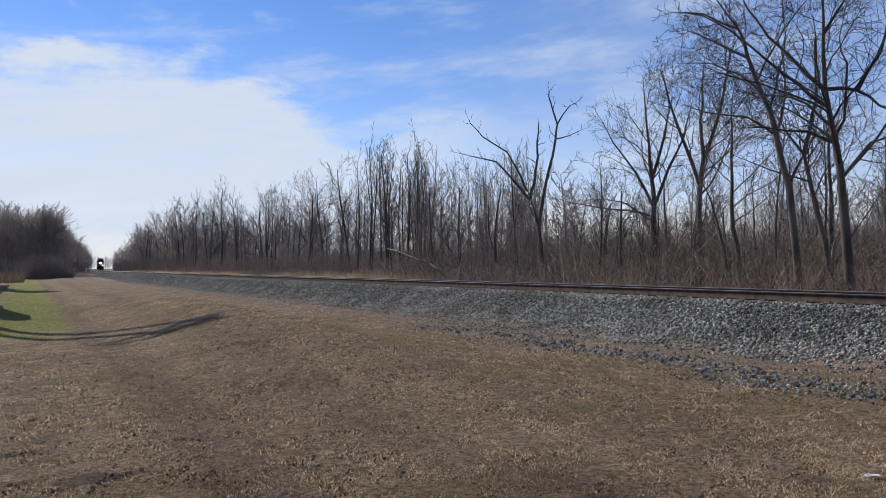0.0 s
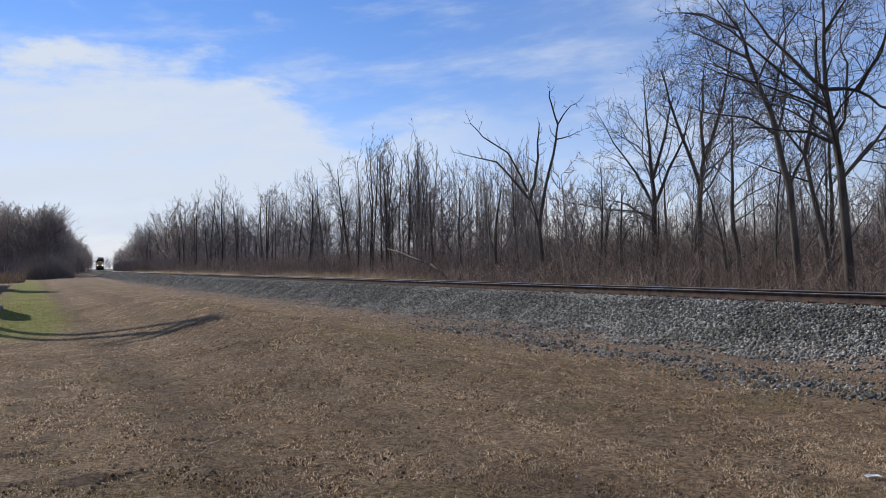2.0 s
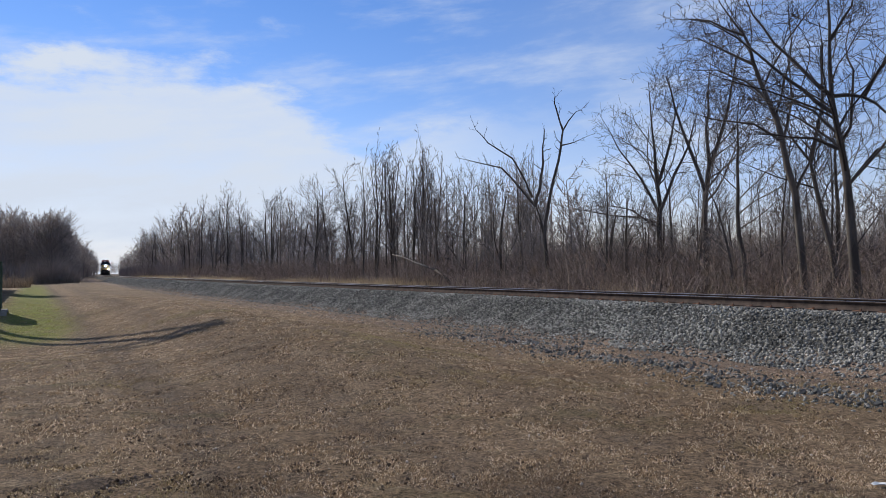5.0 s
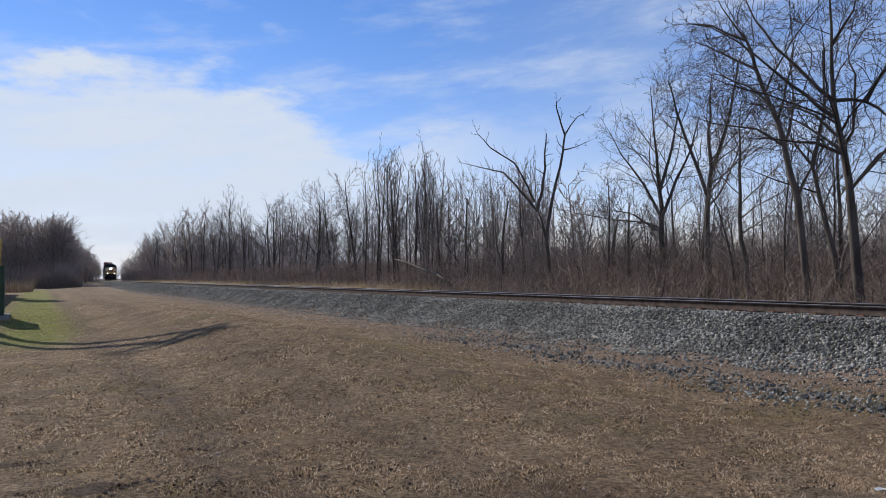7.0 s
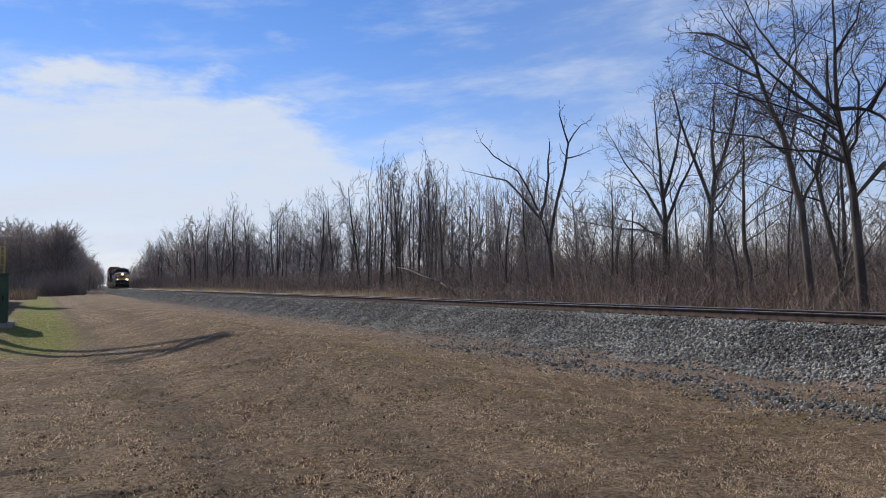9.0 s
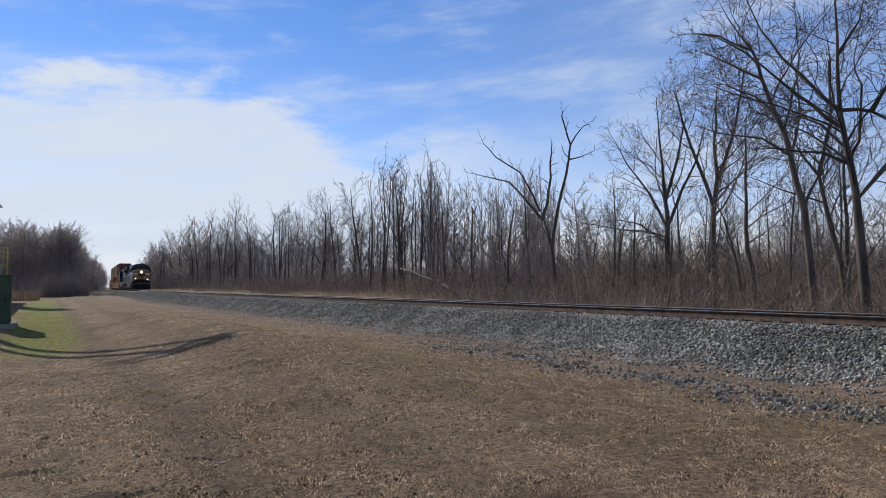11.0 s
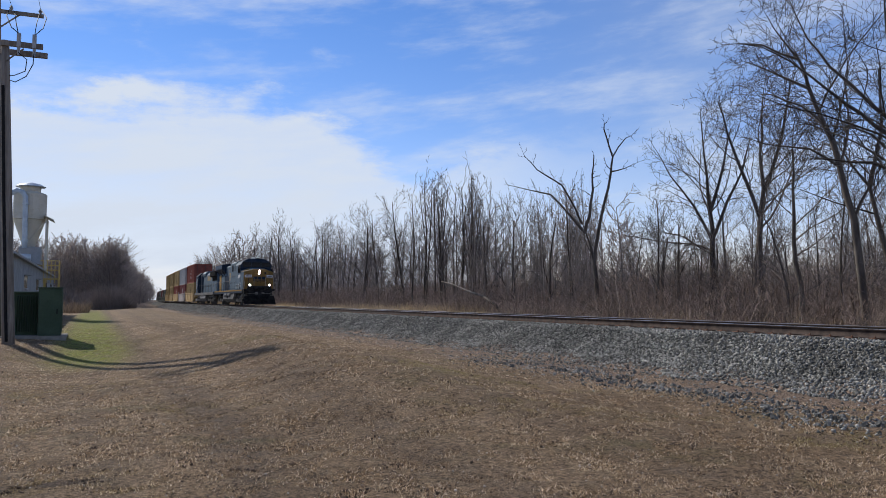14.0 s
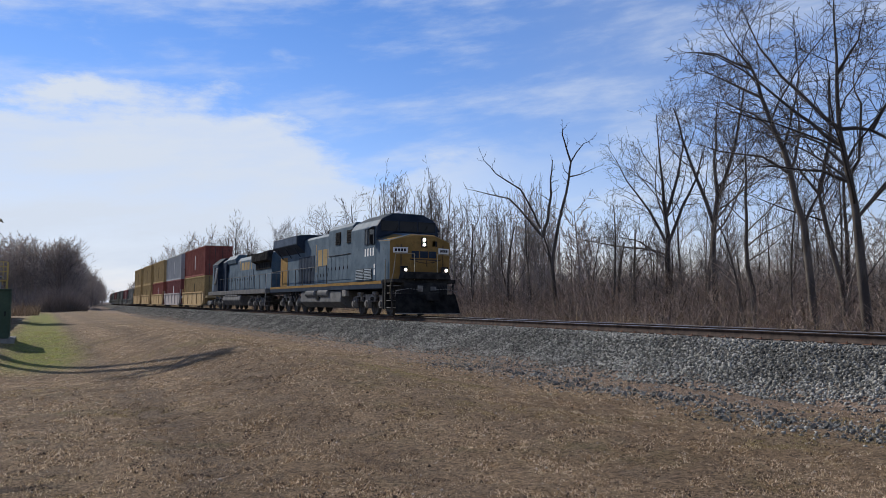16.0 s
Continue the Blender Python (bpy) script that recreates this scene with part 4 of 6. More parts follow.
def wheel_mesh(r):
    M = Mesh()
    n = 20
    for s in (-1, 1):
        prof = [(0.06, 0.70), (r * 0.55, 0.705), (r * 0.8, 0.69), (r + 0.025, 0.68), (r + 0.025, 0.71), (r, 0.72), (r - 0.01, 0.82), (r * 0.85, 0.82), (r * 0.8, 0.79), (r * 0.4, 0.77), (0.1, 0.83), (0.05, 0.83)]
        vs = [(s * h, q * cos(2 * pi * k / n), q * sin(2 * pi * k / n)) for q, h in prof for k in range(n)]
        fs = [(i * n + k, i * n + (k + 1) % n, (i + 1) * n + (k + 1) % n, (i + 1) * n + k) for i in range(len(prof) - 1) for k in range(n)]
        M.add(vs, fs)
    M.tube([(-0.83, 0, 0), (0.83, 0, 0)], 0.085, 10)
    return M.data("wheelset", STEEL)


ENGINE_WHEELS, CAR_WHEELS = wheel_mesh(0.53), wheel_mesh(0.42)


def wheelset(parent, y, r, data, spin):
    w = new("wheelset", data)
    w.parent = parent
    w.location = (0, y, r)
    if spin:
        WHEELSETS.append((w, y, r))
    return w


def engine_bogie(e, yc):
    """Three-axle truck: cast side frames with axle boxes, springs and brake cylinders."""
    M = Mesh()
    for s in (-1, 1):
        a, b = sorted((s * 0.98, s * 1.14))
        M.prism([(yc - 2.35, 0.62), (yc - 2.2, 0.86), (yc - 1.1, 0.98), (yc + 1.1, 0.98), (yc + 2.2, 0.86), (yc + 2.35, 0.62), (yc + 1.95, 0.58), (yc + 1.4, 0.66), (yc + 0.5, 0.62), (yc - 0.5, 0.62), (yc - 1.4, 0.66), (yc - 1.95, 0.58)], a, b, "x")
    for dy in (-0.9, 0.9):
        M.box(-0.98, 0.98, yc + dy - 0.12, yc + dy + 0.12, 0.62, 0.86)
    f = part("bogie", M, TRUCKM, e, "dusty cast steel bogie", 0.015)
    for s in (-1, 1):
        for dy in (-1.8, 0, 1.8):
            B = Mesh()
            B.box(s * 1.16 - 0.09, s * 1.16 + 0.09, yc + dy - 0.17, yc + dy + 0.17, 0.36, 0.70)
            B.tube([(s * 1.2, yc + dy, 0.53), (s * 1.32, yc + dy, 0.53)], 0.13, 12)
            part("axle_box", B, TRUCKM, f)
        for dy in (-1.25, -0.55, 0.55, 1.25):
            S = Mesh()
            for k in range(5):
                S.lathe([(0.075, 0.0), (0.09, 0.02), (0.075, 0.04)], (s * 1.2, yc + dy, 0.60 + 0.055 * k), 8)
            part("spring", S, BLACK, f)
        for dy in (-1.0, 1.0):
            part("brake_cylinder", Mesh().tube([(s * 1.2, yc + dy - 0.22, 0.98), (s * 1.2, yc + dy + 0.22, 1.02)], 0.10, 10), TRUCKM, f)
    for dy in (-1.8, 0, 1.8):
        wheelset(e, yc + dy, 0.53, ENGINE_WHEELS, True)


def post_row(e, pts, mat, top, r=0.018):
    """Handrail along points, and a stanchion object at each."""
    part("handrail", Mesh().tube([(x, y, z + top) for x, y, z in pts], r, 6), mat, e)
    me = Mesh().tube([(0, 0, 0), (0, 0, top)], r, 6).data("stanchion", mat)
    for p in pts:
        o = new("stanchion", me)
        o.parent, o.location = e, p


def grille(e, x, y0, y1, z0, z1, mat=BLACK, rows=6, name="louvre", frame_mat=GREY):
    """A framed louvre panel standing proud of a side."""
    s = -1 if x < 0 else 1
    a, b = sorted((x, x + s * 0.02))
    g = part(name, Mesh().box(a, b, y0, y1, z0, z1), mat, e)
    M = Mesh()
    h = (z1 - z0) / rows
    for k in range(rows):
        M.add([(x + s * 0.02, y0, z0 + k * h + h * 0.2), (x + s * 0.02, y1, z0 + k * h + h * 0.2), (x + s * 0.05, y1, z0 + k * h + h * 0.05), (x + s * 0.05, y0, z0 + k * h + h * 0.05),
               (x + s * 0.021, y0, z0 + k * h + h * 0.8), (x + s * 0.021, y1, z0 + k * h + h * 0.8)], [(0, 1, 2, 3), (3, 2, 5, 4)])
    part("louvre_face", M, frame_mat, g)
    return g


def bars(e, name, mat, x, items, label):
    """Plain painted bars on a side wall: (y0, y1, z0, z1)."""
    s = -1 if x < 0 else 1
    M = Mesh()
    for y0, y1, z0, z1 in items:
        a, b = sorted((x, x + s * 0.004))
        M.box(a, b, y0, y1, z0, z1)
    part(name, M, mat, e, label)


def hood_doors(e, x, ys, z0, z1, mat):
    s = -1 if x < 0 else 1
    for y in ys:
        a, b = sorted((x, x + s * 0.022))
        d = part("hood_door", Mesh().box(a, b, y + 0.02, y + 0.60, z0, z1), mat, e, bevel=0.008)
        part("latch", Mesh().box(min(a, b) - (0.02 if s < 0 else -0.022), max(a, b) + (-0.022 if s < 0 else 0.02), y + 0.5, y + 0.55, (z0 + z1) / 2 - 0.08, (z0 + z1) / 2 + 0.08), BLACK, d)


def lead_engine():
    e = thing("diesel_locomotive", "grey-blue diesel locomotive with an ochre nose and lit headlights", "locomotive", "locomotives of the train")
    part("frame", Mesh().box(-1.5, 1.5, -9.3, 10.7, 1.22, 1.58), NAVY, e, "dark blue underframe", 0.02)
    for s in (-1, 1):
        a, b = sorted((s * 1.5, s * 1.508))
        part("sill_stripe", Mesh().box(a, b, -9.2, 10.6, 1.44, 1.575), YELLOW, e, "ochre stripe along the sill")
    # nose and pilot
    NZ = Mesh()
    w0, w1 = 1.46, 1.20
    fr, bk = -10.45, -8.55
    low, side_top, mid_top = 1.58, 3.32, 3.60
    back = [(-1.5, bk, low), (1.5, bk, low), (1.5, bk, side_top + 0.12), (0.62, bk, 3.80), (-0.62, bk, 3.80), (-1.5, bk, side_top + 0.12)]
    front = [(-w0, fr + 0.35, low), (w0, fr + 0.35, low), (w0, fr + 0.35, side_top), (0.55, fr + 0.12, mid_top), (-0.55, fr + 0.12, mid_top), (-w0, fr + 0.35, side_top)]
    face = [(-0.62, fr, low), (0.62, fr, low), (0.55, fr, mid_top - 0.05), (-0.55, fr, mid_top - 0.05)]
    nose = part("nose", NZ.add(back + front + face, [(0, 6, 7, 1), (1, 7, 8, 2), (2, 8, 9, 3), (3, 9, 10, 4), (4, 10, 11, 5), (5, 11, 6, 0), (12, 15, 14, 13), (6, 11, 10, 15, 12), (13, 14, 9, 8, 7), (15, 10, 9, 14), (12, 13, 7, 6)]), YELLOW, e, "ochre wide nose", 0.03)
    # the nose's flanks and top are grey, only its front is ochre
    for s in (-1, 1):
        M = Mesh()
        M.add([(s * 1.506, bk, low), (s * 1.468, fr + 0.37, low), (s * 1.468, fr + 0.37, side_top - 0.02), (s * 1.506, bk, side_top + 0.1)], [(0, 1, 2, 3)])
        M.add([(s * 1.49, bk, side_top + 0.135), (s * 1.45, fr + 0.38, side_top + 0.012), (s * 0.56, fr + 0.16, mid_top + 0.008), (s * 0.62, bk, 3.81)], [(0, 1, 2, 3)])
        part("nose_flank", M, GREY, nose, "grey painted nose flank")
    part("nose_top", Mesh().add([(-0.55, fr + 0.17, mid_top + 0.006), (0.55, fr + 0.17, mid_top + 0.006), (0.62, bk, 3.812), (-0.62, bk, 3.812)], [(0, 1, 2, 3)]), GREY, nose)
    for s in (-1, 1):
        nb = part("number_board", Mesh().box(-0.33, 0.33, -0.04, 0.03, 2.78, 3.02, pose(s * 1.04, fr + 0.175, 0, 0, 0, s * 22.6)), WHITE, nose, "pale number board", 0.008)
        M = Mesh()
        for k in range(4):
            M.box(-0.24 + k * 0.13, -0.15 + k * 0.13, -0.046, -0.04, 2.84, 2.96, pose(s * 1.04, fr + 0.175, 0, 0, 0, s * 22.6))
        part("board_marks", M, BLACK, nb)
    hl = part("headlight", Mesh().box(-0.13, 0.13, fr - 0.05, fr + 0.1, 3.03, 3.47), BLACK, nose, "twin headlight housing", 0.03)
    for z in (3.15, 3.36):
        part("bulb", Mesh().tube([(0, fr - 0.06, z), (0, fr - 0.045, z)], 0.055, 14), LAMPM, hl, "lit headlight")
    part("nose_hatch", Mesh().box(0.42, 0.66, fr + 0.0, fr + 0.04, 3.08, 3.32), BLACK, nose)
    D = Mesh().box(-0.40, 0.22, fr - 0.025, fr + 0.02, 1.62, 2.95)
    nd = part("nose_door", D, YELLOW, nose, "ochre nose door", 0.015)
    part("handle", Mesh().tube([(0.12, fr - 0.03, 2.2), (0.12, fr - 0.06, 2.25), (0.12, fr - 0.06, 2.4), (0.12, fr - 0.03, 2.45)], 0.012, 6), BLACK, nd)
    M = Mesh()
    for a, b in ((-0.60, -0.24), (-0.19, 0.19), (0.24, 0.60)):
        M.box(a, b, fr - 0.034, fr - 0.028, 2.56, 2.86)
    M.box(-0.66, 0.66, fr - 0.034, fr - 0.028, 2.46, 2.50)
    part("nose_emblem", M, NAVY, nose, "dark blue painted emblem bars")
    pil = Mesh()
    pil.box(-1.5, 1.5, -10.62, -9.3, 1.46, 1.62).box(-1.04, 1.04, -10.72, -9.5, 0.30, 1.46)
    for s in (-1, 1):
        pil.box(*sorted((s * 1.04, s * 1.5)), -9.42, -9.32, 0.3, 1.46).box(*sorted((s * 1.46, s * 1.5)), -10.45, -10.36, 0.3, 1.46)
    pilot = part("pilot", pil, BLACK, e, "black front platform and snow plough", 0.03)
    part("anticlimber", Mesh().prism([(-1.2, 1.62), (-1.1, 1.93), (1.1, 1.93), (1.2, 1.62)], -10.80, -10.42, "y"), BLACK, pilot, "black ribbed anticlimber", 0.03)
    plough = Mesh()
    plough.add([(-1.42, -10.74, 0.98), (0, -10.98, 0.92), (1.42, -10.74, 0.98), (1.56, -11.0, 0.12), (0, -11.4, 0.12), (-1.56, -11.0, 0.12)], [(0, 1, 4, 5), (1, 2, 3, 4), (0, 5, 4, 1), (1, 4, 3, 2)])
    blade = part("plough_blade", plough, BLACK, pilot)
    part("blade_edge", Mesh().tube([(-1.56, -11.01, 0.13), (0, -11.41, 0.13), (1.56, -11.01, 0.13)], 0.022, 6), TRUCKM, blade, "scuffed lower edge")
    part("uncoupling_box", Mesh().box(-0.42, -0.2, -10.82, -10.7, 1.08, 1.34).box(0.2, 0.46, -10.8, -10.7, 1.12, 1.3), TRUCKM, pilot, bevel=0.01)
    part("chain", Mesh().tube([(-0.75, -10.66, 2.5), (-0.35, -10.7, 2.36), (0.0, -10.7, 2.32), (0.35, -10.7, 2.36), (0.75, -10.66, 2.5)], 0.014, 5), BLACK, pilot)
    part("coupler", Mesh().box(-0.13, 0.13, -11.45, -10.7, 0.72, 1.0).box(-0.22, 0.22, -11.6, -11.35, 0.68, 1.04), BLACK, pilot, "black knuckle coupler", 0.03)
    for s in (-1, 1):
        d = part("ditch_light", Mesh().tube([(s * 0.98, -10.72, 2.02), (s * 0.98, -10.5, 2.02)], 0.12, 14), BLACK, pilot)
        part("bulb", Mesh().tube([(s * 0.98, -10.735, 2.02), (s * 0.98, -10.722, 2.02)], 0.048, 14), LAMPM, d, "lit lamp")
        part("lamp_box", Mesh().box(s * 0.98 - 0.15, s * 0.98 + 0.15, -10.62, -10.45, 1.87, 2.18), BLACK, pilot, bevel=0.01)
        part("cut_lever", Mesh().tube([(s * 0.2, -10.8, 1.15), (s * 0.9, -10.82, 1.2), (s * 1.45, -10.8, 1.1), (s * 1.5, -10.8, 0.85)], 0.02, 6), TRUCKM, pilot)
        for q in range(3):
            part("brake_hose", Mesh().tube([(s * (0.55 + 0.14 * q), -10.76, 1.35), (s * (0.56 + 0.14 * q), -10.88, 1.25), (s * (0.57 + 0.14 * q), -10.9, 1.0)], 0.022, 6), RUBBER, pilot)
        part("lamp_post", Mesh().tube([(s * 0.98, -10.6, 1.55), (s * 0.98, -10.6, 1.95)], 0.03, 8), BLACK, pilot)
        part("grab_rail", Mesh().tube([(s * 0.55, -10.7, 1.6), (s * 0.55, -10.7, 2.72), (s * 1.38, -10.55, 2.72), (s * 1.46, -10.5, 1.9), (s * 1.52, -10.3, 1.35), (s * 1.52, -10.3, 0.75)], 0.025, 6), HANDRAIL, pilot, "pale ochre grab rail")
        for k in range(4):
            part("step", Mesh().box(s * 1.28 - 0.24, s * 1.28 + 0.24, -10.35, -9.9, 0.35 + 0.32 * k, 0.38 + 0.32 * k), TRUCKM, pilot)
        part("step_rail", Mesh().tube([(s * 1.54, -9.75, 0.32), (s * 1.54, -9.75, 2.5)], 0.022, 6), HANDRAIL, pilot)
        part("hose", Mesh().tube([(s * 0.4, -10.76, 1.0), (s * 0.42, -10.95, 0.8), (s * 0.4, -11.0, 0.55), (s * 0.35, -10.9, 0.42)], 0.03, 6), RUBBER, pilot)
    # cab: sloping shoulders, raked windscreen
    C = Mesh()
    prof = [(-1.52, 1.58), (-1.52, 4.08), (-1.30, 4.40), (-0.75, 4.66), (0.75, 4.66), (1.30, 4.40), (1.52, 4.08), (1.52, 1.58)]
    C.prism(prof, -8.55, -5.2, "y")
    cab = part("cab", C, GREY, e, "grey cab", 0.03)
    visor = [(-1.525, 3.52), (-1.525, 4.08), (-1.31, 4.42), (-0.75, 4.68), (0.75, 4.68), (1.31, 4.42), (1.525, 4.08), (1.525, 3.52), (0.62, 3.82), (-0.62, 3.82)]
    part("cab_front", Mesh().prism(visor, -8.72, -8.5, "y"), NAVY, cab, "dark blue cab front", 0.02)
    for x0, x1 in ((-1.36, -0.50), (-0.44, 0.44), (0.50, 1.36)):
        part("windscreen", Mesh().box(x0, x1, -8.74, -8.715, 3.86, 4.33), GLASS, cab, "dark windscreen glass", 0.01)
    for s in (-1, 1):
        x = s * 1.52
        for y0, y1 in ((-8.36, -7.72), (-7.5, -7.2)):
            a, b = sorted((x, x + s * 0.02))
            wn = part("side_window", Mesh().box(a, b, y0, y1, 3.32, 3.98), GLASS, cab, "dark cab side window", 0.01)
            M = Mesh()
            for q0, q1, r0, r1 in ((y0 - 0.05, y1 + 0.05, 3.27, 3.32), (y0 - 0.05, y1 + 0.05, 3.98, 4.03), (y0 - 0.05, y0, 3.32, 3.98), (y1, y1 + 0.05, 3.32, 3.98)):
                M.box(min(x, x + s * 0.035), max(x, x + s * 0.035), q0, q1, r0, r1)
            part("window_frame", M, NAVY, wn)
        part("mirror", Mesh().box(s * 1.66 - 0.08, s * 1.66 + 0.08, -8.35, -8.3, 3.25, 3.7), BLACK, cab)
        part("sunshade", Mesh().add([(s * 1.53, -8.45, 4.08), (s * 1.53, -7.6, 4.08), (s * 1.78, -7.6, 3.97), (s * 1.78, -8.45, 3.97), (s * 1.53, -8.45, 4.10), (s * 1.53, -7.6, 4.10), (s * 1.78, -7.6, 3.985), (s * 1.78, -8.45, 3.985)], [(0, 1, 2, 3), (7, 6, 5, 4), (0, 3, 7, 4), (1, 5, 6, 2), (3, 2, 6, 7)]), NAVY, cab)
        bars(e, "cab_marks", WHITE, x, [(-8.30 + k * 0.34, -8.14 + k * 0.34, 2.74, 3.10) for k in range(4)], "pale painted bars on the cab side")
        grille(e, x, -8.1, -7.1, 1.66, 2.16, BLACK, 7, "louvre", GREY)
        grille(e, x, -7.0, -6.0, 1.66, 2.16, BLACK, 7, "louvre", GREY)
        bars(e, "data_panel", WHITE, x, [(-8.45, -8.3, 1.85, 2.1), (-8.45, -8.3, 2.15, 2.35)], "small white stencilled panels")
    for x in (-0.7, 0.1, 0.75):
        part("wiper", Mesh().tube([(x, -8.78, 3.84), (x + 0.22, -8.77, 4.14)], 0.012, 5), BLACK, cab)
    for s in (-1, 1):
        part("nose_seam", Mesh().box(s * 1.02 - 0.012, s * 1.02 + 0.012, -0.02, 0.004, 1.7, 3.15, pose(0, fr + 0.165, 0)), NAVY, nose)
    roof = part("cab_roof", Mesh().prism([(-1.28, 4.42), (-0.72, 4.685), (0.72, 4.685), (1.28, 4.42), (0.72, 4.72), (-0.72, 4.72)], -8.45, -5.3, "y"), ROOFM, cab, "pale weathered roof")
    part("antenna_dome", Mesh().lathe([(0.24, 0), (0.22, 0.08), (0.12, 0.14), (0.02, 0.16)], (-0.2, -8.0, 4.71), 16), WHITE, roof)
    part("air_conditioner", Mesh().box(-0.5, 0.5, -6.6, -5.7, 4.66, 4.80), GREY, roof, bevel=0.04)
    part("horn", Mesh().tube([(0.3, -6.9, 4.77), (0.3, -7.4, 4.79)], [0.03, 0.08], 10).tube([(0.45, -6.9, 4.77), (0.45, -7.3, 4.79)], [0.03, 0.07], 10), STEEL, roof)
    # machinery housing behind the cab, nearly as wide
    H1 = Mesh().prism([(-1.42, 1.58), (-1.42, 4.38), (-1.24, 4.57), (1.24, 4.57), (1.42, 4.38), (1.42, 1.58)], -5.2, -1.4, "y")
    h1 = part("equipment_housing", H1, GREY, e, "grey machinery housing", 0.03)
    for s in (-1, 1):
        for y0 in (-5.1, -3.35):
            grille(h1, s * 1.42, y0, y0 + 0.75, 3.56, 4.2, BLACK, 5, "intake", BLACK)
        hood_doors(h1, s * 1.42, [-5.05 + 0.62 * k for k in range(6)], 1.75, 2.95, GREY)
        part("drip_rail", Mesh().tube([(s * 1.45, -5.1, 3.02), (s * 1.45, -1.5, 3.02)], 0.02, 5), NAVY, h1)
    H2 = Mesh().prism([(-1.02, 1.58), (-1.02, 4.24), (-0.86, 4.40), (0.86, 4.40), (1.02, 4.24), (1.02, 1.58)], -1.4, 9.9, "y")
    h2 = part("engine_hood", H2, GREY, e, "grey engine hood", 0.03)
    for s in (-1, 1):
        hood_doors(h2, s * 1.02, [2.4 + 0.64 * k for k in range(5)], 1.7, 3.3, NAVY)
        hood_doors(h2, s * 1.02, [-1.2 + 0.62 * k for k in range(5)], 1.72, 2.5, GREY)
        part("ochre_panel", Mesh().box(*sorted((s * 1.02, s * 1.03)), 8.2, 9.85, 1.62, 3.45), YELLOW, h2, "ochre rear hood panel")
        bars(h2, "hood_emblem", C_YEL, s * 1.02, [(-0.9, -0.15, 2.6, 3.55), (0.05, 0.8, 2.6, 3.55), (1.0, 1.75, 2.6, 3.55), (2.05, 2.15, 2.3, 3.9), (-1.25, -1.15, 2.3, 3.9)], "worn ochre painted emblem bars")
        # radiator wing with its slanted underside
        M = Mesh().prism([(s * 1.0, 3.55), (s * 1.52, 4.06), (s * 1.52, 4.58), (s * 1.0, 4.64)][::s], 4.4, 9.95, "y")
        wing = part("radiator_wing", M, NAVY, e, "dark blue radiator overhang", 0.02)
        part("wing_panel", Mesh().box(*sorted((s * 1.52, s * 1.532)), 4.55, 9.85, 4.10, 4.54), WING, wing, "blue-grey side panel", 0.006)
        part("wing_seam", Mesh().box(*sorted((s * 1.532, s * 1.536)), 7.18, 7.22, 4.10, 4.54), NAVY, wing)
        for k in range(3):
            part("brace", Mesh().tube([(s * 1.05, 5.2 + 2 * k, 3.35), (s * 1.4, 5.2 + 2 * k, 3.9)], 0.03, 6), NAVY, wing)
    part("radiator_top", Mesh().box(-1.05, 1.05, 4.4, 9.95, 4.36, 4.66), NAVY, e, "dark radiator deck", 0.03)
    part("exhaust_stack", Mesh().prism([(-0.5, 4.38), (-0.4, 4.74), (0.4, 4.74), (0.5, 4.38)], 0.4, 1.9, "y"), BLACK, e, "sooty exhaust stack", 0.03)
    part("dynamic_brake_box", Mesh().prism([(-0.95, 4.3), (-0.8, 4.62), (0.8, 4.62), (0.95, 4.3)], -1.3, 0.1, "y"), NAVY, e, bevel=0.02)
    # tank, air reservoirs, bogies, rails
    T = Mesh().prism([(-1.42, 1.2), (-1.48, 0.62), (-1.1, 0.32), (1.1, 0.32), (1.48, 0.62), (1.42, 1.2)], -3.6, 3.6, "y")
    tank = part("fuel_tank", T, TANK, e, "dusty grey fuel tank", 0.04)
    for s in (-1, 1):
        for y0 in (-1.6, 0.7):
            part("air_reservoir", Mesh().tube([(s * 1.36, y0, 1.08), (s * 1.36, y0 + 0.06, 1.08), (s * 1.36, y0 + 1.7, 1.08), (s * 1.36, y0 + 1.76, 1.08)], [0.16, 0.22, 0.22, 0.16], 16), TANK, tank, "pale air reservoir cylinder")
        part("tank_strap", Mesh().box(*sorted((s * 1.40, s * 1.52)), -0.06, 0.5, 0.75, 1.2), BLACK, tank)
        post_row(e, [(s * 1.46, y, 1.58) for y in (-1.2, 0.3, 1.8, 3.3, 4.8, 6.3, 7.8, 9.3, 10.5)], TANK, 0.98, 0.022)
        part("jacking_pad", Mesh().box(*sorted((s * 1.3, s * 1.5)), -4.4, -3.9, 0.9, 1.22), TRUCKM, e)
        for y in (4.0, 4.6, 5.2):
            part("air_pipe", Mesh().tube([(s * 1.4, y, 1.2), (s * 1.45, y + 0.1, 0.95), (s * 1.4, y + 0.4, 0.85), (s * 1.4, y + 0.55, 1.2)], 0.035, 6), BLACK, e)
    engine_bogie(e, -6.75)
    engine_bogie(e, 6.75)
    part("rear_coupler", Mesh().box(-0.15, 0.15, 10.5, 11.3, 0.72, 1.0), BLACK, e)
    return moving(e, 10.45)


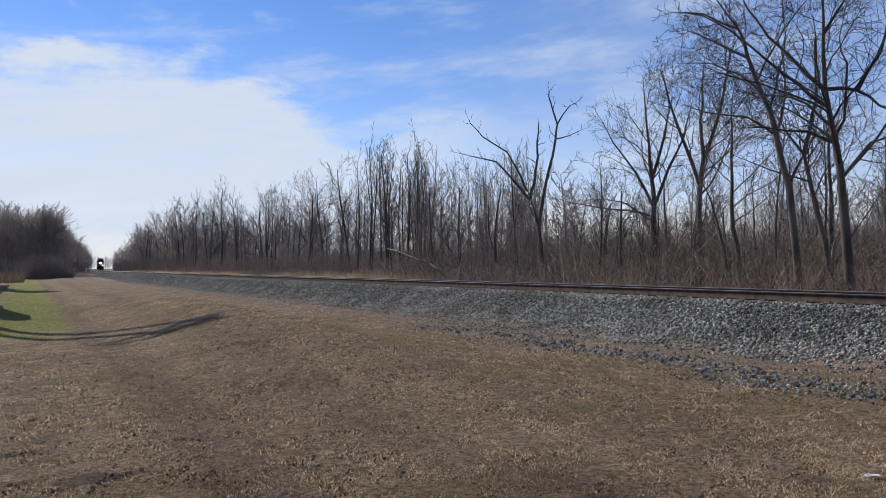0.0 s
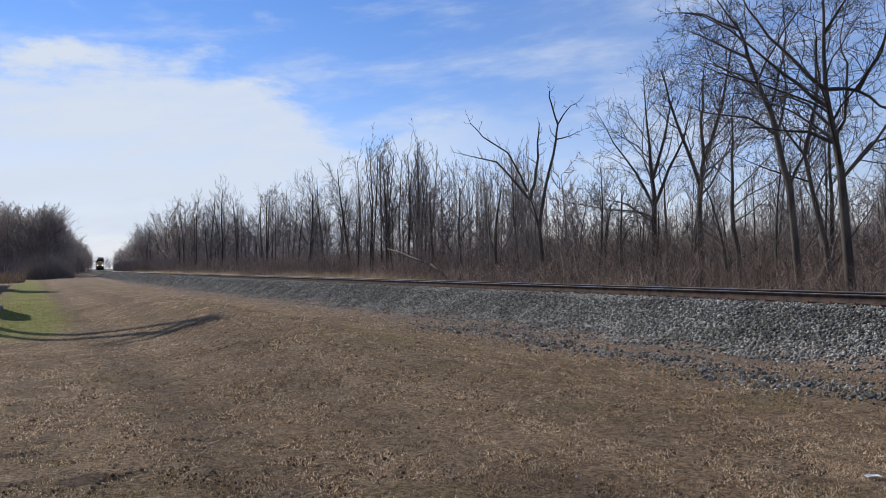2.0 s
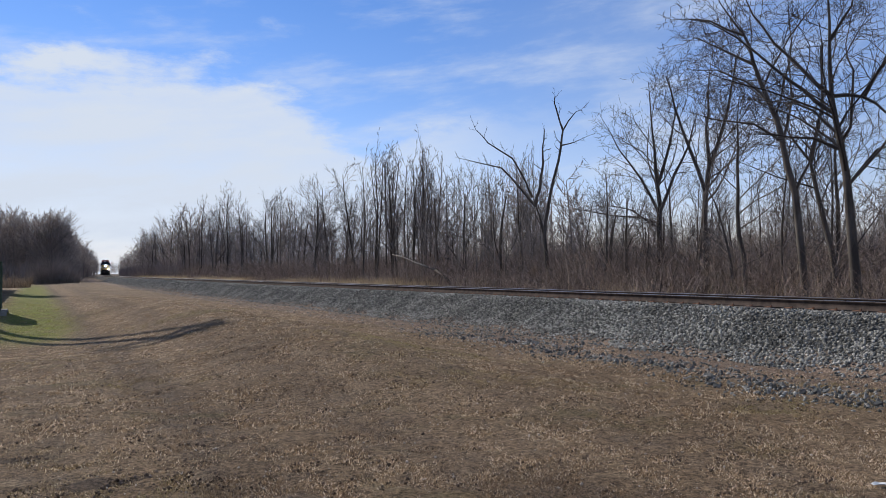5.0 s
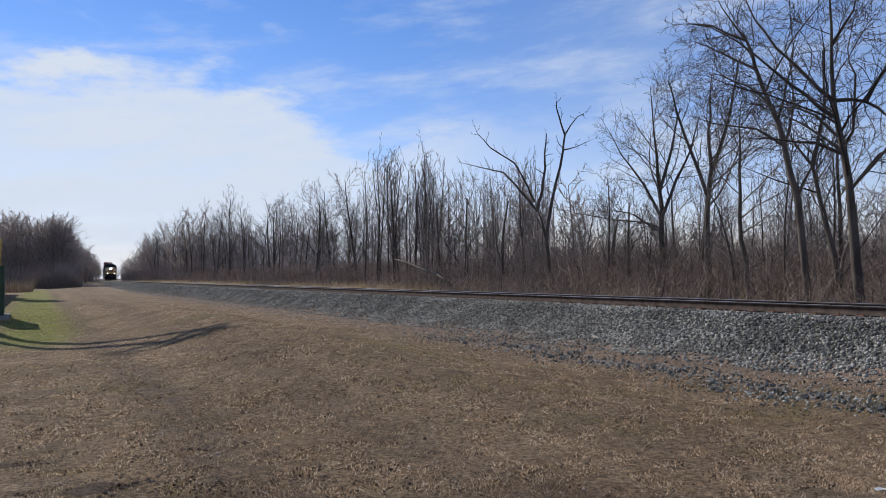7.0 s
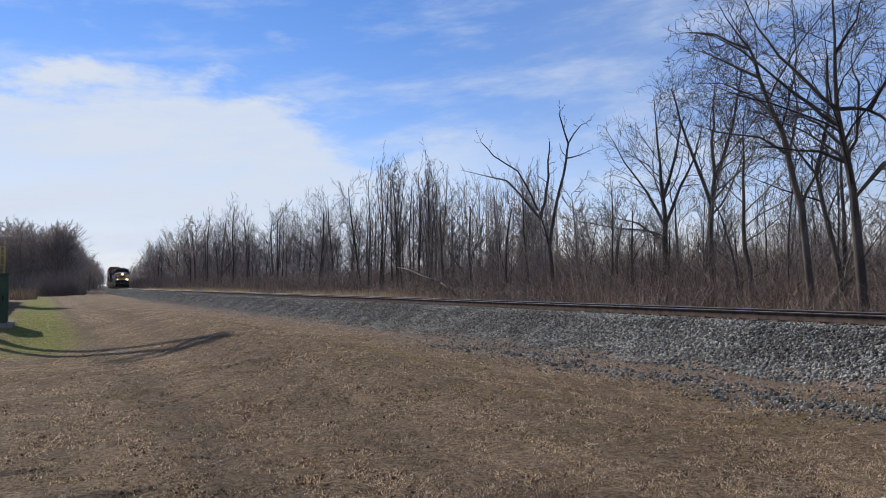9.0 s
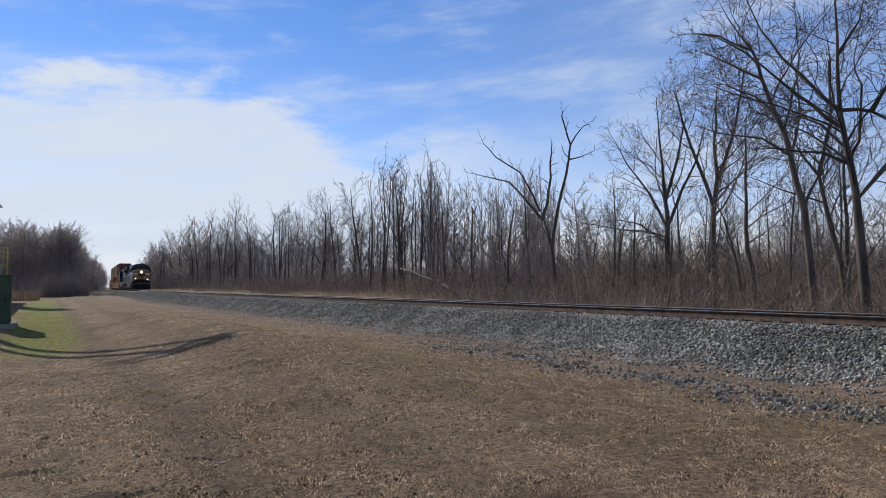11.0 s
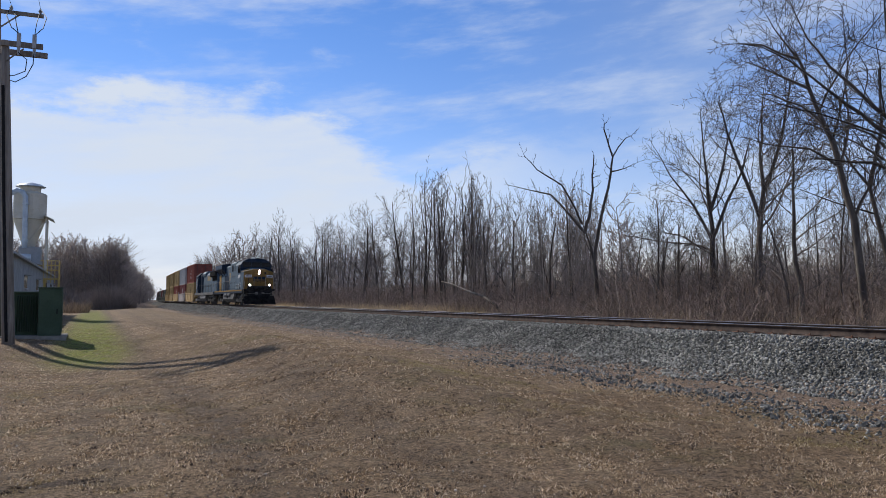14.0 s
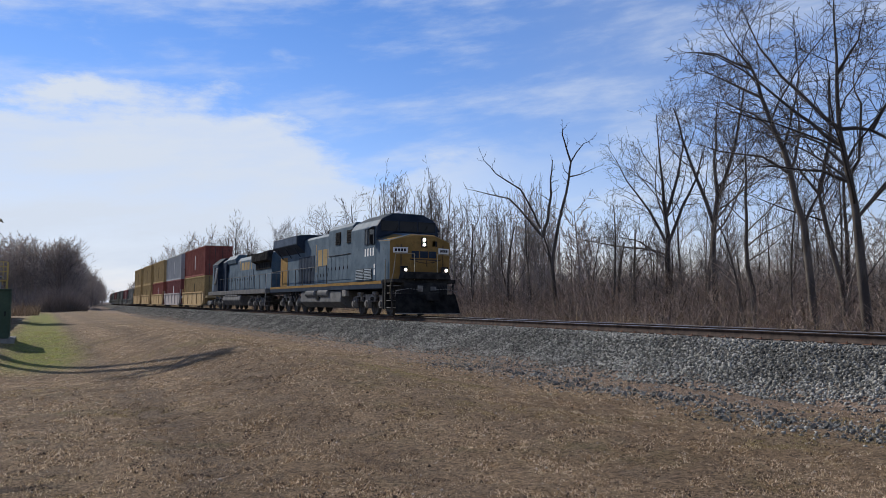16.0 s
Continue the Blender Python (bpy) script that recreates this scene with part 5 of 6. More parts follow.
def trailing_engine():
    e = thing("diesel_locomotive", "grey and dark blue diesel locomotive with its cab behind", "locomotive", "locomotives of the train")
    part("frame", Mesh().box(-1.5, 1.5, -10.7, 10.6, 1.2, 1.52), TANK, e, "pale grey underframe", 0.02)
    H = Mesh().prism([(-0.92, 1.52), (-0.92, 3.85), (-0.7, 4.15), (0.7, 4.15), (0.92, 3.85), (0.92, 1.52)], -10.1, 5.6, "y")
    h = part("engine_hood", H, GREY, e, "grey engine hood", 0.03)
    for s in (-1, 1):
        hood_doors(h, s * 0.92, [-4.6 + 0.62 * k for k in range(15)], 1.65, 3.1, GREY)
        grille(h, s * 0.92, -9.9, -5.4, 2.95, 4.0, BLACK, 6, "radiator_grille", BLACK)
        bars(h, "hood_emblem", C_YEL, s * 0.92, [(-3.2, -2.5, 2.5, 3.7), (-2.2, -1.5, 2.5, 3.7), (-1.2, -0.5, 2.5, 3.7), (-4.0, -3.85, 2.3, 3.9), (0.0, 0.15, 2.3, 3.9)], "worn ochre painted emblem bars")
        M = Mesh().prism([(s * 0.92, 3.4), (s * 1.25, 3.55), (s * 1.25, 4.1), (s * 0.8, 4.2)][::s], -10.0, -5.2, "y")
        part("radiator_side", M, BLACK, e, "sooty radiator housing", 0.02)
        post_row(e, [(s * 1.45, y, 1.52) for y in (-10.4, -8.8, -7.2, -5.6, -4.0, -2.4, -0.8, 0.8, 2.4, 4.0, 5.4)], TANK, 1.0)
        part("end_rail", Mesh().tube([(s * 0.4, -10.65, 1.5), (s * 0.4, -10.65, 2.55), (s * 1.4, -10.6, 2.55), (s * 1.48, -10.5, 0.4)], 0.02, 6), WHITE, e)
        for k in range(4):
            part("step", Mesh().box(s * 1.3 - 0.2, s * 1.3 + 0.2, -10.75, -10.4, 0.35 + 0.3 * k, 0.38 + 0.3 * k), TRUCKM, e)
    for k in range(3):
        f = part("radiator_fan", Mesh().lathe([(0.6, 0), (0.6, 0.18), (0.5, 0.2), (0.1, 0.16)], (0, -9.0 + 1.4 * k, 4.14), 20), BLACK, h)
    part("exhaust_stack", Mesh().box(-0.35, 0.35, -1.2, 0.3, 4.1, 4.4), BLACK, h, bevel=0.04)
    part("brake_blister", Mesh().prism([(-1.0, 3.75), (-1.1, 4.1), (-0.8, 4.45), (0.8, 4.45), (1.1, 4.1), (1.0, 3.75)], 1.2, 4.6, "y"), GREY, h, bevel=0.03)
    D = Mesh().prism([(-1.12, 1.52), (-1.12, 4.0), (-0.8, 4.25), (0.8, 4.25), (1.12, 4.0), (1.12, 1.52)], 4.6, 6.2, "y")
    part("equipment_locker", D, NAVY, e, "dark blue equipment housing", 0.03)
    C = Mesh().prism([(-1.5, 1.52), (-1.5, 3.85), (-0.9, 4.35), (0.9, 4.35), (1.5, 3.85), (1.5, 1.52)], 6.2, 8.6, "y")
    cab = part("cab", C, NAVY, e, "dark blue cab", 0.03)
    for s in (-1, 1):
        x = s * 1.5
        part("cab_panel", Mesh().box(*sorted((x, x + s * 0.012)), 7.9, 8.58, 1.55, 3.7), GREY, cab, "grey rear cab panel")
        for y0, y1 in ((6.5, 7.1), (7.2, 7.75)):
            part("side_window", Mesh().box(*sorted((x, x + s * 0.02)), y0, y1, 2.85, 3.6), GLASS, cab, bevel=0.01)
        part("slanted_pipe", Mesh().tube([(s * 1.56, 6.3, 3.5), (s * 1.56, 7.0, 2.4), (s * 1.56, 7.35, 2.2)], 0.09, 8), WHITE, cab, "pale slanted pipe")
        part("roof_edge", Mesh().tube([(s * 1.5, 6.2, 3.87), (s * 1.5, 8.6, 3.87)], 0.03, 6), C_GREY, cab)
    part("cab_roof", Mesh().prism([(-1.52, 3.86), (-0.9, 4.37), (0.9, 4.37), (1.52, 3.86), (0.9, 4.41), (-0.9, 4.41)], 6.1, 8.75, "y"), ROOFM, cab, "pale roof")
    part("short_hood", Mesh().prism([(-1.3, 1.52), (-1.2, 2.9), (-0.7, 3.15), (0.7, 3.15), (1.2, 2.9), (1.3, 1.52)], 8.6, 10.2, "y"), GREY, e, "grey nose", 0.05)
    T = Mesh().prism([(-1.4, 1.15), (-1.5, 0.75), (-1.2, 0.34), (1.2, 0.34), (1.5, 0.75), (1.4, 1.15)], -2.6, 4.2, "y")
    tank = part("fuel_tank", T, TANK, e, "pale dusty fuel tank", 0.08)
    for s in (-1, 1):
        part("air_reservoir", Mesh().tube([(s * 1.3, -1.5, 1.1), (s * 1.3, 3.2, 1.1)], 0.17, 12), TANK, tank)
    engine_bogie(e, -6.6)
    engine_bogie(e, 6.9)
    return moving(e, 33.1)


def corrugated(L, W, z0, z1):
    """Outline with ribs along both sides, raised to a box."""
    n = int(L / 0.28)
    pts = []
    for s in (-1, 1):
        row = []
        for k in range(n):
            y = -L / 2 + 0.12 + k * (L - 0.24) / n
            w = (L - 0.24) / n
            row += [(W / 2, y), (W / 2, y + w * 0.3), (W / 2 - 0.035, y + w * 0.5), (W / 2 - 0.035, y + w * 0.8)]
        pts += [(s * a, b) for a, b in (row if s > 0 else row)][::1 if s > 0 else -1]
    return Mesh().prism(pts, z0, z1, "z")


CONTAINER_SHAPES = {}


def container(mat, z, colour, offset, hh=2.9, end_mat=None):
    L, W = 12.19, 2.44
    e = thing("shipping_container", colour, "shipping container", "containers on the train")
    key = (hh, mat.name)
    if key not in CONTAINER_SHAPES:
        F = Mesh()
        for sx in (-1, 1):
            for sy in (-1, 1):
                F.box(sx * W / 2 - 0.08, sx * W / 2 + 0.08, sy * (L / 2 - 0.06) - 0.08, sy * (L / 2 - 0.06) + 0.08, 0, hh)
            F.box(sx * (W / 2) - 0.05, sx * (W / 2) + 0.05, -L / 2, L / 2, 0, 0.16)
            F.box(sx * (W / 2) - 0.05, sx * (W / 2) + 0.05, -L / 2, L / 2, hh - 0.12, hh)
        for sy in (-1, 1):
            F.box(-W / 2, W / 2, sy * L / 2 - 0.05, sy * L / 2 + 0.03, 0, 0.14).box(-W / 2, W / 2, sy * L / 2 - 0.05, sy * L / 2 + 0.03, hh - 0.12, hh)
        DR = Mesh()
        DR.box(-0.55, 0.55, -L / 2 - 0.015, -L / 2 + 0.03, 0.16, hh - 0.14)
        RD = Mesh().tube([(0, -L / 2 - 0.05, 0.1), (0, -L / 2 - 0.05, hh - 0.1)], 0.022, 6).box(-0.12, 0.12, -L / 2 - 0.07, -L / 2 - 0.03, 1.0, 1.06)
        CONTAINER_SHAPES[key] = (corrugated(L - 0.1, W, 0.08, hh - 0.04).data("walls", mat), F.data("frame", mat), DR.data("door", mat), RD.data("lock_rod", STEEL), Mesh().box(-W / 2 - 0.006, -W / 2 + 0.002, -0.25, 0.0, 0.7, 2.1).data("side_marks", BLACK if "ochre" in mat.name else WHITE))
    for name, me in zip(("corrugated_shell", "corner_frame", "door", "lock_rod", "side_mark"), CONTAINER_SHAPES[key]):
        for x in {"door": (-0.57, 0.57), "lock_rod": (-0.85, -0.35, 0.35, 0.85)}.get(name, (0,)):
            o = new(name, me)
            o.parent = e
            o.location = (x, 0, z)
    return moving(e, offset)


def well_car(mat, colour, offset, low=False):
    L = 15.05
    e = thing("well_car", colour, "railway car", "well cars of the train")
    for s in (-1, 1):
        x0, x1 = sorted((s * 1.30, s * 1.42))
        top = 1.62 if not low else 1.05
        part("side_sill", Mesh().prism([(-6.45, 1.15), (-6.0, 0.42), (-5.6, 0.30), (5.6, 0.30), (6.0, 0.42), (6.45, 1.15), (6.45, top), (-6.45, top)], x0, x1, "x"), mat, e, bevel=0.02)
        rib = Mesh().box(*sorted((s * 1.42, s * 1.47)), -0.05, 0.05, 0.36, top - 0.06).data("side_rib", mat)
        for k in range(5):
            o = new("side_rib", rib)
            o.parent, o.location = e, (0, -5.4 + 2.7 * k, 0)
        part("top_chord", Mesh().box(*sorted((s * 1.42, s * 1.50)), -6.4, 6.4, top - 0.12, top), mat, e)
        part("bottom_chord", Mesh().box(*sorted((s * 1.42, s * 1.50)), -5.7, 5.7, 0.28, 0.38), mat, e)
    part("well_floor", Mesh().box(-1.3, 1.3, -6.3, 6.3, 0.28, 0.36), TRUCKM, e)
    for s in (-1, 1):
        y0, y1 = sorted((s * 6.3, s * 7.5))
        end = part("end_platform", Mesh().box(-1.25, 1.25, y0, y1, 1.0, 1.22), mat, e, bevel=0.02)
        part("end_ladder", Mesh().tube([(-1.36, s * 6.5, 0.5), (-1.36, s * 6.5, 2.0)], 0.03, 6).tube([(-1.36, s * 6.85, 0.5), (-1.36, s * 6.85, 2.0)], 0.03, 6), mat, end)
    b = Mesh()
    for s in (-1, 1):
        b.prism([(-8.75, 0.45), (-8.55, 0.62), (-7.9, 0.72), (-7.15, 0.72), (-6.5, 0.62), (-6.3, 0.45), (-6.9, 0.38), (-7.2, 0.30), (-7.85, 0.30), (-8.15, 0.38)], *sorted((s * 0.95, s * 1.1)), "x")
    b.box(-0.95, 0.95, -7.75, -7.3, 0.5, 0.75)
    part("bogie", b, TRUCKM, e, "dusty freight bogie", 0.01)
    for dy in (-8.4, -6.65):
        wheelset(e, dy, 0.42, CAR_WHEELS, False)
    return moving(e, offset)


lead_engine()
trailing_engine()
STACKS = ((C_YEL, C_RED, WELLY), (C_MAROON, C_GREY, WELLG), (C_RED, C_YEL, WELLY), (C_YEL, C_YEL, WELLY), (C_YEL, C_YEL, WELLY))
COLOURS = {"container_red": "weathered red corrugated shipping container", "container_maroon": "maroon corrugated shipping container", "container_ochre": "ochre-yellow corrugated shipping container", "container_grey": "light grey corrugated shipping container", "container_drab": "drab grey-green low container"}
for i, (bot, top, well) in enumerate(STACKS):
    off = 53.2 + 15.05 * i
    well_car(well, "pale grey well car with rusty streaks" if well is WELLG else "ochre-yellow well car of the container train", off)
    container(bot, 0.38, COLOURS[bot.name] + ", lower of a stack of two", off, 2.78)
    container(top, 3.18, COLOURS[top.name] + ", stacked on top of another", off, 2.82)
for i in range(9):
    off = 53.2 + 15.05 * (5 + i)
    box = C_MAROON if i % 3 == 1 else C_DARK
    well_car(C_DARK, "dark low container car far down the train", off, True)
    container(box, 0.38, COLOURS[box.name] + " on a low car", off, 2.6)


# ---- pole, cabinets and works building beside the line ----
def leaning(a, b, r0, r1, n=8):
    a, b = Vector(a), Vector(b)
    return [a.lerp(b, k / n) for k in range(n + 1)], [r0 + (r1 - r0) * k / n for k in range(n + 1)]


def utility_pole():
    def back(*q):
        """The rear post stands four metres behind the front one: carried back along the sight line."""
        out = []
        for x, y, z in q:
            k = 1 + 0.12 * min(max((y - 34.95) / 0.5, 0.0), 1.0)
            out.append((x * k, y * k, 1.6 + (z - 1.6) * k))
        return out

    e = thing("utility_pole", "weathered double wooden utility pole with crossarms and looped cables", "utility pole")
    part("post", Mesh().tube(*leaning((-2.9, 35.2, -0.7), (-3.42, 35.2, 11.6), 0.235, 0.15), 14), POLEW, e, smooth=True)
    part("post", Mesh().tube(*leaning((-3.72, 39.9, -0.5), *back((-3.80, 35.62, 13.6)), 0.23, 0.145), 14), POLEW, e, smooth=True)
    part("conduit", Mesh().tube([(-2.98, 34.96, 0.0), (-3.25, 35.0, 5.6), (-3.42, 35.02, 9.8)], 0.055, 10), RUBBER, e, "dark cable conduit")
    top = part("crossarm", Mesh().box(-6.05, -2.37, 39.62, 39.74, 14.08, 14.24), POLEW, e, "upper wooden crossarm", 0.01)
    part("brace", Mesh().tube(back((-3.62, 35.45, 12.2), (-2.98, 35.45, 12.76)), 0.034, 6), POLEW, top)
    low = part("crossarm", Mesh().box(-5.5, -1.95, 35.72, 35.84, 11.22, 11.44), POLEW, e, "lower wooden crossarm", 0.01)
    part("crossarm", Mesh().box(-5.4, -2.08, 34.92, 35.02, 11.34, 11.55), POLEW, e, "lower wooden crossarm", 0.01)
    part("brace", Mesh().tube([(-3.35, 35.0, 10.75), (-2.75, 34.97, 11.3)], 0.03, 6), POLEW, low)
    me = Mesh().lathe([(0.03, 0), (0.03, 0.06), (0.075, 0.07), (0.06, 0.12), (0.085, 0.13), (0.06, 0.19), (0.035, 0.24), (0.01, 0.25)], (0, 0, 0), 12).data("insulator", CERAM)
    for x, y, z in ((-3.27, 35.45, 12.88), (-2.24, 35.45, 12.88), (-4.6, 35.45, 12.88)):
        o = new("insulator", me)
        o.parent, o.location = e, back((x, y, z))[0]
    me = Mesh().box(-0.07, 0.07, -0.09, 0.09, -0.18, 0.36).lathe([(0.05, -0.5), (0.06, -0.2), (0.03, -0.18)], (0, 0, 0), 10).data("cutout_switch", CERAM)
    for x in (-2.92, -2.38):
        o = new("cutout_switch", me)
        o.parent, o.location = e, (x, 34.9, 11.5)
    for x0, pts in ((-2.92, [(-2.92, 34.85, 11.1), (-2.62, 34.85, 10.85), (-2.66, 34.87, 10.4), (-3.05, 34.92, 10.2), (-3.42, 35.0, 10.15)]),
                    (-2.38, [(-2.38, 34.85, 11.1), (-2.4, 34.85, 10.7), (-2.62, 34.87, 10.2), (-3.0, 34.92, 9.95), (-3.42, 35.0, 10.1)]),
                    (-3.27, [(-3.27, 35.45, 13.1), (-3.4, 35.2, 12.6), (-3.2, 35.0, 12.1), (-2.92, 34.9, 11.85)]),
                    (-2.24, [(-2.24, 35.45, 13.1), (-2.0, 35.2, 12.7), (-2.1, 35.0, 12.2), (-2.38, 34.9, 11.85)]),
                    (-3.1, [(-3.15, 35.45, 12.9), (-3.05, 35.1, 12.3), (-2.95, 34.9, 11.85)]),
                    (-2.3, [(-2.27, 35.45, 12.95), (-2.34, 35.1, 12.4), (-2.38, 34.9, 11.85)])):
        part("jumper_cable", Mesh().tube(back(*pts), 0.018 if x0 < -2.3 else 0.016, 6), RUBBER, e, "looped black cable", smooth=True)
    for x in (-3.27, -2.24, -4.6):
        part("line_wire", Mesh().tube([(x * 1.12 - 0.0015 * (39.7 - y), y, 14.48 - 0.9 * (1 - ((y + 10) / 49.7) ** 2)) for y in np.linspace(39.7, -55, 20)], 0.009, 5), RUBBER, e, "overhead wire")
    return e


utility_pole()


def cabinets():
    pad = tagged(new("concrete_pad", Mesh().box(-3.45, -1.0, 37.6, 40.2, -0.5, 0.09).data("concrete_pad", CONC)), "low concrete pad under the green cabinets", "concrete pad")
    a = thing("transformer_cabinet", "dark green steel transformer cabinet on a concrete pad", "electrical cabinet", "green cabinets")
    part("body", Mesh().box(-2.1, -1.22, 37.85, 39.3, 0.09, 2.06), GREENM, a, bevel=0.02)
    part("lid", Mesh().prism([(-2.14, 2.06), (-2.12, 2.11), (-1.20, 2.11), (-1.18, 2.06)], 37.8, 39.35, "y"), GREENM, a, bevel=0.01)
    d = part("door", Mesh().box(-2.06, -1.26, 37.83, 37.85, 0.2, 2.0), GREENM, a, bevel=0.008)
    part("handle", Mesh().box(-1.40, -1.36, 37.79, 37.83, 1.0, 1.2), BLACK, d)
    part("side_door", Mesh().box(-1.22, -1.2, 38.0, 39.15, 0.2, 1.95), GREENM, a, bevel=0.008)
    b = thing("transformer_cabinet", "dark green cabinet with upright cooling fins on a pad", "electrical cabinet", "green cabinets")
    part("body", Mesh().box(-3.35, -2.16, 38.7, 39.9, 0.09, 1.86), GREENM, b, bevel=0.02)
    part("lid", Mesh().box(-3.4, -2.12, 38.6, 39.95, 1.86, 1.93), GREENM, b, "pale edged lid", 0.01)
    me = Mesh().box(-0.012, 0.012, -0.22, 0.0, 0, 1.5).data("cooling_fin", GREENM)
    for k in range(9):
        o = new("cooling_fin", me)
        o.parent, o.location = b, (-2.95 + 0.085 * k, 38.7, 0.25)


cabinets()


def works():
    """Low grey works building with a dust collector on its roof."""
    e = thing("works_building", "long low building with pale grey metal siding", "building")
    W = Mesh()
    x0, x1, y0, y1, h = -22.0, -4.0, 47.0, 96.5, 3.95
    W.box(x1 - 0.2, x1, y0, y1, -0.1, h).box(x0, x0 + 0.2, y0, y1, -0.1, h).box(x0 + 0.2, x1 - 0.2, y0, y0 + 0.2, -0.1, h).box(x0 + 0.2, x1 - 0.2, y1 - 0.2, y1, -0.1, h)
    wall = part("wall", W, SIDING, e)
    S = Mesh()
    k = y0 + 0.2
    while k < y1 - 0.1:
        S.box(x1, x1 + 0.03, k, k + 0.06, 0.1, h - 0.05)
        k += 0.45
    part("siding_ribs", S, SIDING, wall)
    part("roof", Mesh().prism([(x0 - 0.25, h), (x0 - 0.25, h + 0.12), ((x0 + x1) / 2, h + 1.0), (x1 + 0.25, h + 0.12), (x1 + 0.25, h)], y0 - 0.3, y1 + 0.3, "y"), C_GREY, e, "pale metal roof")
    for yc in (58.0, 69.7, 82.3, 91.5):
        w = part("window", Mesh().box(x1 + 0.01, x1 + 0.04, yc - 1.3, yc + 1.3, 2.3, 3.1), GLASS, e, "dark strip window")
        part("hood", Mesh().prism([(x1, 3.16), (x1 + 0.35, 3.1), (x1 + 0.35, 3.14), (x1, 3.24)], yc - 1.45, yc + 1.45, "y"), SIDING, w)
        part("sill", Mesh().box(x1, x1 + 0.12, yc - 1.35, yc + 1.35, 2.22, 2.3), SIDING, w)
    s = thing("dust_collector", "cream steel dust collector hopper with a duct and a hat", "dust collector")
    c = (-5.2, 78.0, 0)
    part("drum", Mesh().lathe([(1.27, 8.45), (1.30, 8.46), (1.30, 10.6), (1.22, 10.65), (0.2, 11.0)], c, 28), CREAM, s, smooth=False)
    part("band", Mesh().lathe([(1.28, 8.4), (1.42, 8.42), (1.42, 8.62), (1.28, 8.64)], c, 28), CREAM, s)
    part("cone", Mesh().lathe([(0.45, 6.0), (1.28, 8.46)], c, 28), CREAM, s)
    part("stub", Mesh().lathe([(0.8, 10.6), (0.8, 11.25)], c, 20), CREAM, s)
    part("rain_hat", Mesh().lathe([(1.15, 11.22), (1.2, 11.26), (0.8, 11.48), (0.05, 11.66)], c, 28), DUCT, s, "shallow metal rain hat")
    for dx, dy in ((1.35, -1.0), (1.35, 1.0), (-1.35, -1.0), (-1.35, 1.0)):
        part("leg", Mesh().box(c[0] + dx - 0.07, c[0] + dx + 0.07, c[1] + dy - 0.07, c[1] + dy + 0.07, 3.9, 8.5), CREAM, s)
    for z0, z1 in ((4.3, 6.3), (6.3, 8.3)):
        part("brace", Mesh().tube([(c[0] + 1.35, c[1] - 1.0, z0), (c[0] + 1.35, c[1] + 1.0, z1)], 0.04, 6), CREAM, s)
        part("brace", Mesh().tube([(c[0] - 0.2, c[1] - 1.0, z0), (c[0] + 1.35, c[1] - 1.0, z1)], 0.04, 6), CREAM, s)
    part("canopy", Mesh().add([(-4.0, 76.6, 8.75), (-4.0, 79.4, 8.75), (-3.3, 79.4, 8.4), (-3.3, 76.6, 8.4), (-4.0, 76.6, 8.68), (-4.0, 79.4, 8.68), (-3.3, 79.4, 8.33), (-3.3, 76.6, 8.33)], [(0, 3, 2, 1), (4, 5, 6, 7), (0, 4, 7, 3), (1, 2, 6, 5), (3, 7, 6, 2), (0, 1, 5, 4)]), CREAM, s)
    part("duct", Mesh().tube([(-6.7, 76.4, 10.35), (-6.1, 76.4, 10.72), (-5.7, 76.4, 10.6), (-5.48, 76.4, 10.2), (-5.45, 76.4, 9.0), (-5.42, 76.4, 6.4), (-5.42, 76.4, 5.9)], 0.21, 16), DUCT, s, "blue-grey bent duct", smooth=True)
    for z in (6.5, 9.6):
        part("duct_flange", Mesh().lathe([(0.2, -0.05), (0.27, -0.05), (0.27, 0.05), (0.2, 0.05)], (-5.43, 76.4, z), 16), DUCT, s)
    part("bin", Mesh().box(-5.9, -4.2, 76.9, 79.1, 4.55, 6.05), C_GREY, s, "pale collecting bin", 0.04)
    part("blower", Mesh().tube([(-6.6, 76.2, 5.1), (-4.9, 76.2, 5.1)], 0.28, 14).tube([(-5.9, 76.2, 4.4), (-5.9, 76.2, 5.1)], 0.35, 12), DUCT, s, "grey blower housing")
    f = thing("roof_stair_rail", "yellow steel stair landing with railings beside the building", "railing")
    part("landing", Mesh().box(-4.0, -2.75, 77.2, 79.2, 3.3, 3.4), RAILY, f)
    me = Mesh().box(-0.03, 0.03, -0.03, 0.03, 0, 1.9).data("rail_post", RAILY)
    for x, y in [(-3.98 + 0.30 * k, 77.2) for k in range(5)] + [(-2.78, 78.2), (-2.78, 79.2)]:
        o = new("rail_post", me)
        o.parent, o.location = f, (x, y, 3.0)
    for z in (4.1, 4.5, 4.9):
        part("rail_bar", Mesh().tube([(-4.6, 77.2, z), (-2.78, 77.2, z), (-2.78, 79.2, z)], 0.035, 6), RAILY, f)
    for x, y in ((-3.9, 77.3), (-2.8, 77.3), (-2.8, 79.1), (-3.9, 79.1)):
        part("support", Mesh().box(x - 0.05, x + 0.05, y - 0.05, y + 0.05, -0.1, 3.3), RAILY, f)


works()


